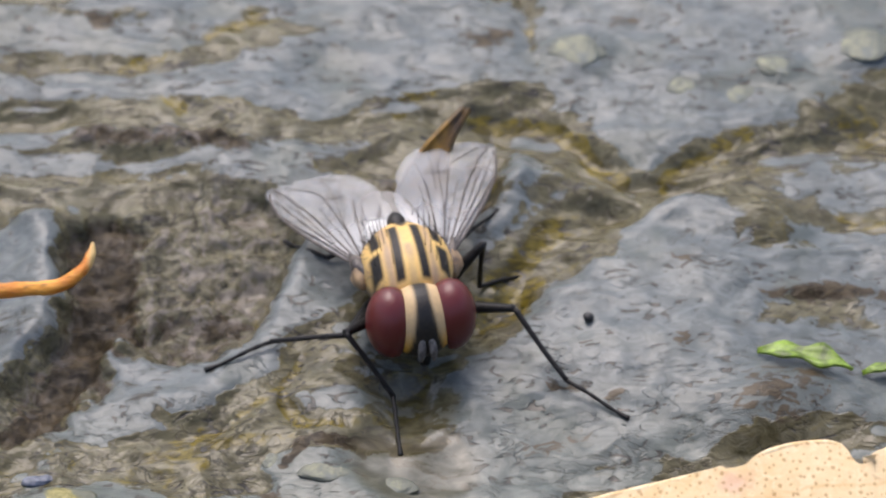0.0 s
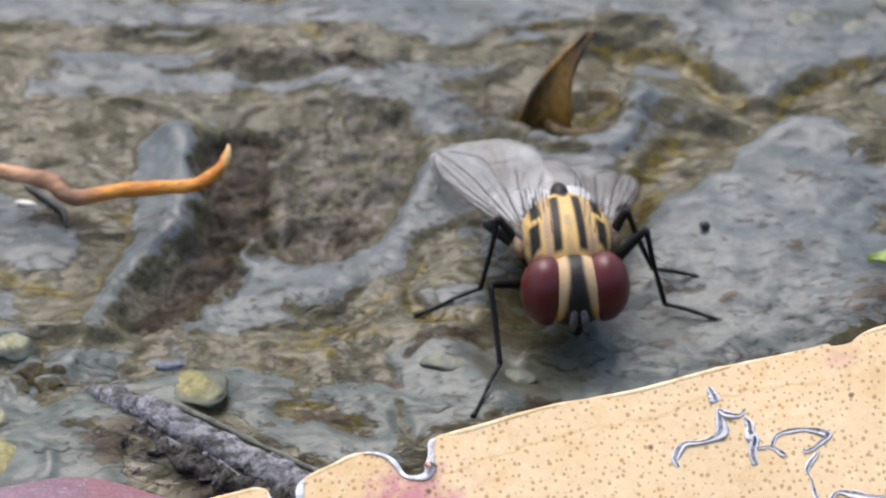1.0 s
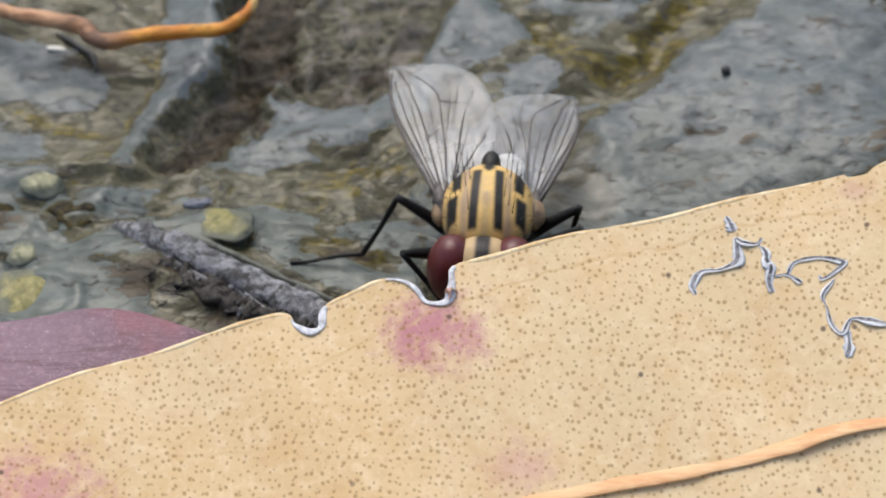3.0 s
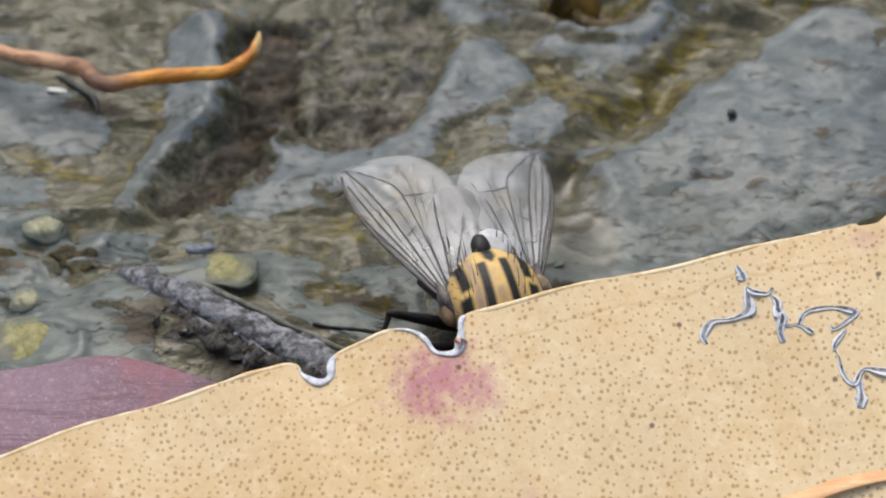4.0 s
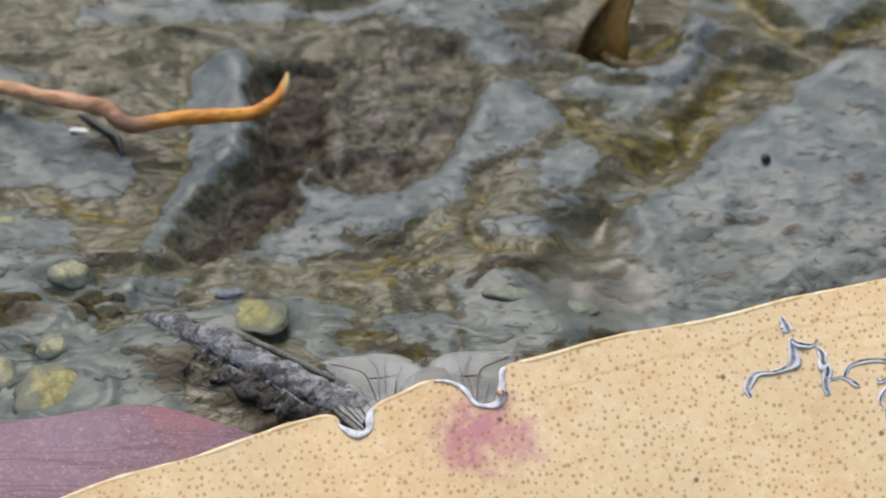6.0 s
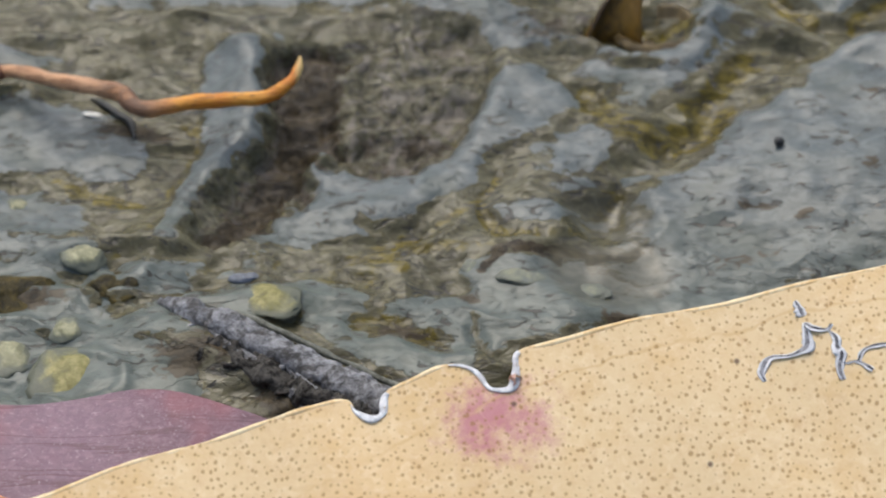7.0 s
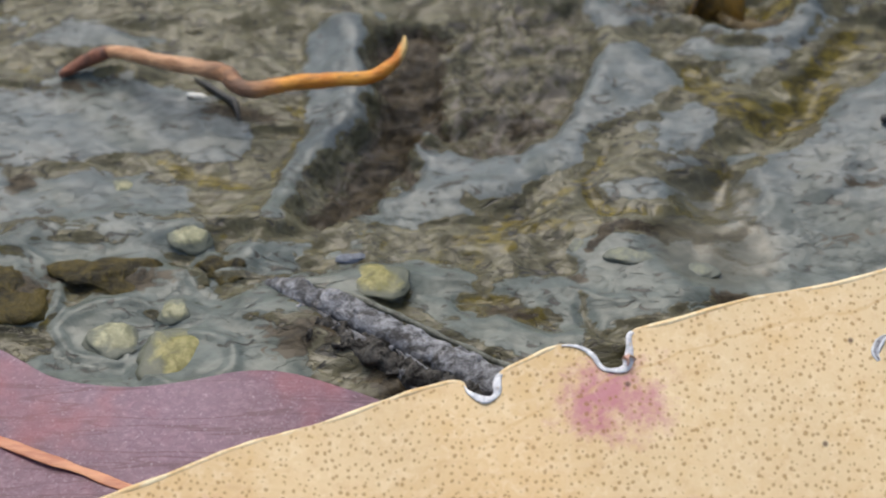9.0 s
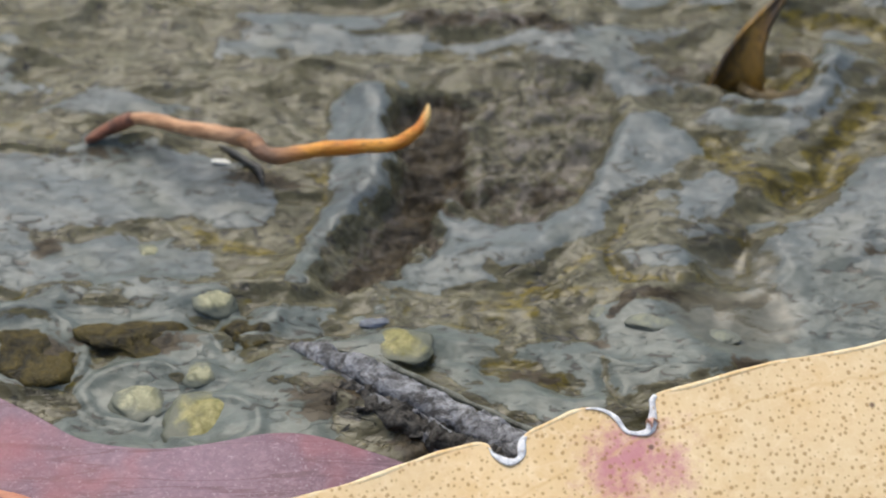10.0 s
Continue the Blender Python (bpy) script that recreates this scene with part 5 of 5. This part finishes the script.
    for side in (-1, 1):
        bm = bmesh.new()
        for k in range(70):
            a, b = hairs.uniform(-0.35, 0.75), hairs.uniform(-1.0, 1.15)
            root = Vector((side * 1.2 * math.cos(a) * math.sqrt(max(0.1, 1 - (b / 1.4) ** 2)), b - 0.45, 1.95 + 1.05 * math.sin(a) * math.sqrt(max(0.1, 1 - (b / 1.4) ** 2))))
            way = Vector((side * 0.8, hairs.uniform(-0.1, 0.7), hairs.uniform(-0.2, 0.5))).normalized() * hairs.uniform(0.12, 0.28)
            tube(bm, [root, root + way * 0.6, root + way + Vector((0, 0.04, 0.02))], [0.009, 0.006, 0.002], 4, 4)
        part("side_hairs", bm, ANTENNA, fly, "fine dark hairs on the side of the thorax")
    return tagged(fly, "striped yellow and black fly with dark red eyes", "fly")


FLY = build_fly()
WINGS = {side: build_wing(FLY, side) for side in (-1, 1)}

# legs: hip in the fly's space, femur and tibia and tarsus lengths
LEGS = OrderedDict((
    ("L1", ((-0.75, -1.2, 1.05), 1.9, 2.1, 1.8)), ("R1", ((0.75, -1.2, 1.05), 2.1, 2.3, 1.9)),
    ("L2", ((-0.9, -0.45, 1.0), 2.0, 2.2, 1.9)), ("R2", ((0.9, -0.45, 1.0), 1.9, 2.1, 1.8)),
    ("L3", ((-0.8, 0.3, 0.9), 1.45, 1.55, 1.5)), ("R3", ((0.8, 0.3, 0.9), 1.45, 1.55, 1.5)),
))


def build_leg(fly, femur, tibia, tarsus):
    bm = bmesh.new()
    tube(bm, [(-0.15, 0, 0), (femur * 0.4, 0, 0.05), (femur, 0, 0)], [0.13, 0.18, 0.15, 0.10], 16, 10)
    thigh = part("femur", bm, FLY_LEG, fly)
    bm = bmesh.new()
    tube(bm, [(0, 0, 0), (tibia * 0.5, 0, -0.03), (tibia, 0, 0)], [0.085, 0.07, 0.075], 16, 8)
    for k in range(7):
        s = 0.25 + 0.1 * k
        tube(bm, [(tibia * s, 0, 0.05), (tibia * (s + 0.05), 0.06 * (-1) ** k, 0.18), (tibia * (s + 0.1), 0.09 * (-1) ** k, 0.26)], [0.014, 0.009, 0.004], 4, 4)
    shin = part("tibia", bm, FLY_LEG, thigh)
    bm = bmesh.new()
    rings = [(tarsus * k / 10, 0, 0.03 * math.sin(k * 0.6)) for k in range(11)]
    tube(bm, rings, [0.07, 0.05, 0.065, 0.045, 0.06, 0.042, 0.055, 0.042, 0.06, 0.075], 30, 8)
    foot = part("tarsus", bm, FLY_LEG, fly)
    return thigh, shin, foot


LEG_PARTS = {key: build_leg(FLY, *spec[1:]) for key, spec in LEGS.items()}

# time; head centre x, y, z in mm; turn, pitch; spread and lift of either wing in degrees
FLY_ROWS = [
    (0, 3.60, 6.26, 1.70, 9.7, -5.8, 19, -12, 24, -5),
    (0.2, 3.56, 4.39, 1.70, 6.2, 0.7, 20, -13, 23, -9),
    (0.3, 3.68, 4.49, 1.70, 6.5, -1.0, 22, -1, 12, 0),
    (0.5, 3.97, 4.23, 1.70, 16.3, 2.9, 19, -0, 25, -5),
    (0.6, 4.50, 3.91, 1.70, 14.0, 4.2, 22, -6, 20, -1),
    (0.8, 4.96, 2.39, 1.70, 7.9, 20.1, 17, -4, 11, -9),
    (1, 4.43, 3.66, 1.70, 6.6, -1.9, 21, -11, 15, -23),
    (1.2, 3.23, 1.50, 1.70, -2.2, 8.8, 26, 10, -2, -12),
    (1.3, 2.28, 2.90, 1.70, 12.1, -3.5, 21, -13, 16, -22),
    (1.5, 2.78, 1.72, 1.70, 11.6, 4.1, 20, -6, 12, -13),
    (1.8, 2.43, 1.01, 1.70, 1.3, 3.7, 19, -18, 17, -19),
    (2, 1.83, 0.28, 1.70, 2.6, 1.5, 11, -13, 19, -7),
    (2.5, 1.68, -0.84, 1.70, 4.4, 7.6, 18, -16, 15, -17),
    (2.7, 1.36, -0.96, 1.70, -9.1, -0.1, 19, 2, 7, -11),
    (3.8, 1.88, -3.36, 1.70, 13.0, 16.5, 17, -11, 14, -18),
    (4, 2.16, -3.21, 1.70, 17.8, 14.2, 16, -8, 18, -17),
    (4.2, 2.63, -2.75, 1.70, 13.9, 6.8, 20, 9, 10, -14),
    (4.4, 2.27, -2.69, 1.70, 5.7, -12.8, 31, 6, -5, -6),
    (4.5, 2.34, -2.75, 1.70, 12.5, -16.5, 29, 14, -1, -3),
    (4.6, 1.65, -3.52, 1.70, 15.6, -10.5, 23, -4, 10, -25),
    (4.8, 1.09, -3.58, 1.70, 1.5, -2.1, 19, -7, 13, -11),
    (5, 0.83, -4.10, 1.70, -0.3, -3.1, 20, -16, 4, -29),
    (5.2, 0.03, -5.14, 1.70, 5.5, -2.3, 24, -27, 7, -36),
    (5.4, -0.16, -5.35, 1.70, 7.9, -2.0, 20, -27, 11, -35),
    (5.5, 0.16, -5.39, 1.65, 5.7, -2.4, 23, -17, 15, -30),
    (5.6, -0.08, -5.82, 1.60, 1.1, -4.9, 19, -15, 23, -16),
    (5.7, -0.55, -5.94, 1.60, 1.1, -0.7, 24, -20, 12, -19),
    (6.8, -1.48, -7.57, 1.50, 1.3, -7.2, 13, -9, 15, -9),
    (7.0, -1.0, -8.8, 1.1, 2, -10, 16, -8, 16, -8),
    (10, -1.0, -8.8, 1.1, 2, -10, 16, -8, 16, -8),
]
# where the tips of the feet stand: time, x, y in mm
FEET = {
    "L1": [(0, 3.0, 3.4), (0.3, 1.5, 1.8), (0.5, 1.6, 0.6), (0.8, 2.1, 1.0), (1.0, 1.8, 0.6), (1.3, 1.5, -0.3), (1.5, 1.5, 0.6), (1.7, 1.9, -0.9), (2.5, 1.2, -2.0), (2.7, 0.9, -2.2), (3.8, -0.4, -4.0), (4.6, -1.4, -4.4), (5.7, -1.8, -6.8), (7.0, -2.2, -8.2), (10, -2.2, -8.2)],
    "R1": [(0, 8.8, 4.1), (0.3, 8.0, 5.0), (0.5, 7.9, 4.3), (0.8, 8.4, 4.4), (1.2, 7.9, 4.0), (1.5, 7.9, 4.3), (1.8, 5.6, 1.8), (2.5, 5.4, 1.2), (2.7, 5.0, 0.6), (3.8, 5.0, -3.4), (4.6, 4.2, -3.6), (5.7, 2.2, -6.8), (7.0, 1.8, -8.2), (10, 1.8, -8.2)],
    "L2": [(0, -1.9, 6.0), (0.3, -2.1, 6.1), (0.5, -1.6, 6.0), (0.6, 0.2, 6.4), (0.8, 1.3, 5.8), (1.0, 1.0, 4.6), (1.2, -1.6, -0.7), (1.3, -1.6, -0.4), (1.5, -1.7, 0.3), (1.8, -2.0, 0.1), (2.0, -3.6, 0.4), (2.7, -3.6, 0.4), (3.8, -2.7, -0.4), (4.0, -2.7, -0.4), (4.2, -1.2, -0.9), (4.4, -3.4, -0.6), (4.8, -2.2, -1.4), (5.1, -2.0, -1.2), (5.4, -3.2, -3.6), (7.0, -3.4, -5.0), (10, -3.4, -5.0)],
    "R2": [(0, 6.0, 9.3), (0.3, 5.8, 9.3), (0.5, 6.1, 9.2), (0.8, 7.8, 5.6), (1.0, 7.6, 5.6), (1.3, 4.8, 5.6), (1.5, 4.8, 6.6), (1.8, 5.0, 3.0), (2.7, 5.0, 2.2), (3.8, 3.3, -2.4), (5.0, 2.8, -2.8), (5.7, 3.2, -3.5), (7.0, 2.9, -5.0), (10, 2.9, -5.0)],
    "L3": [(0, 0.4, 10.2), (0.5, 0.2, 9.8), (0.8, 3.9, 9.2), (1.3, 0.9, 8.2), (2.0, 0.7, 6.6), (2.7, 0.6, 5.6), (3.8, 1.2, 0.2), (4.8, 0.2, -0.4), (5.7, -2.2, -1.6), (7.0, -2.6, -3.4), (10, -2.6, -3.4)],
    "R3": [(0, 5.6, 11.0), (0.5, 5.6, 10.0), (0.8, 6.3, 9.2), (1.3, 3.8, 8.4), (2.0, 3.0, 6.8), (2.7, 2.8, 5.8), (3.8, 2.4, 1.4), (4.8, 1.9, 0.6), (5.7, 1.6, -1.6), (7.0, 1.5, -3.4), (10, 1.5, -3.4)],
}


def lerp_rows(rows, t):
    ts = [r[0] for r in rows]
    return [float(np.interp(t, ts, [r[k] for r in rows])) for k in range(1, len(rows[0]))]


def fly_pose(t):
    x, y, z, turn, pitch, *_ = lerp_rows(FLY_ROWS, t)
    m = Matrix.Rotation(radians(turn), 4, "Z") @ Matrix.Rotation(radians(pitch), 4, "X")
    return Matrix.Translation(Vector((x, y, z)) - m @ HEAD) @ m


def aim(origin, way, pole):
    """A pose at origin whose x axis points along way and whose z axis leans to pole."""
    x = way.normalized()
    y = pole.cross(x).normalized()
    z = x.cross(y)
    m = Matrix((x, y, z)).transposed().to_4x4()
    m.translation = origin
    return m


def metres(m):
    m = m.copy()
    m.translation = m.translation * MM
    return m


def leg_poses(key, t):
    hip, a, b, c = LEGS[key]
    body = fly_pose(t)
    hip = body @ Vector(hip)
    x, y = lerp_rows(FEET[key], t)
    tip = Vector((x, y, ground_at(x, y) + 0.06))
    away = Vector((tip.x - hip.x, tip.y - hip.y, 0))
    reach = away.length
    ankle = tip - away.normalized() * min(c * 0.96, max(0.2, reach * 0.42))
    ankle.z += 0.22
    d = ankle - hip
    far = (a + b) * 0.985
    if d.length > far:
        d = d.normalized() * far
        ankle = hip + d
    k = max(d.length, abs(a - b) + 0.1)
    along = (a * a - b * b + k * k) / (2 * k)
    rise = math.sqrt(max(0.0, a * a - along * along))
    out = -1 if key[0] == "L" else 1
    up = (body.to_3x3() @ Vector((out * 0.55, 0.8, 0.2) if key[1] == "3" else (out * 0.8, 0, 0.9))).normalized()
    if key == "L2":
        # at first the knee is held low
        low = float(np.interp(t, [0, 0.5, 0.8], [1, 1, 0]))
        up = up.lerp((body.to_3x3() @ Vector((-0.6, -0.9, 0.25))).normalized(), low).normalized()
    pole = (up - d.normalized() * d.normalized().dot(up)).normalized()
    knee = hip + d.normalized() * along + pole * rise
    w1 = aim(hip, knee - hip, pole)
    w2 = aim(knee, ankle - knee, pole)
    w3 = aim(ankle, tip - ankle, Vector((0, 0, 1)))
    inv = body.inverted()
    return inv @ w1, w1.inverted() @ w2, inv @ w3


def motions():
    times = sorted({r[0] for r in FLY_ROWS} | {round(0.1 * k, 1) for k in range(0, 59)} | {6.2, 6.8, 7.0, 10.0})
    walk(FLY, [(t, metres(fly_pose(t))) for t in times])
    for side, wing in WINGS.items():
        rows = []
        for t in times:
            spread_out, lift = lerp_rows(FLY_ROWS, t)[5:7] if side < 0 else lerp_rows(FLY_ROWS, t)[7:9]
            root = Matrix.Translation((side * 1.1, -0.35, 2.15))
            rows.append((t, metres(root @ Matrix.Rotation(radians(-side * spread_out), 4, "Z") @ Matrix.Rotation(radians(lift), 4, "X") @ Matrix.Rotation(radians(side * 8), 4, "Y"))))
        walk(wing, rows)
    for key, parts in LEG_PARTS.items():
        poses = [leg_poses(key, t) for t in times]
        for k, ob in enumerate(parts):
            walk(ob, [(t, metres(p[k])) for t, p in zip(times, poses)])


motions()
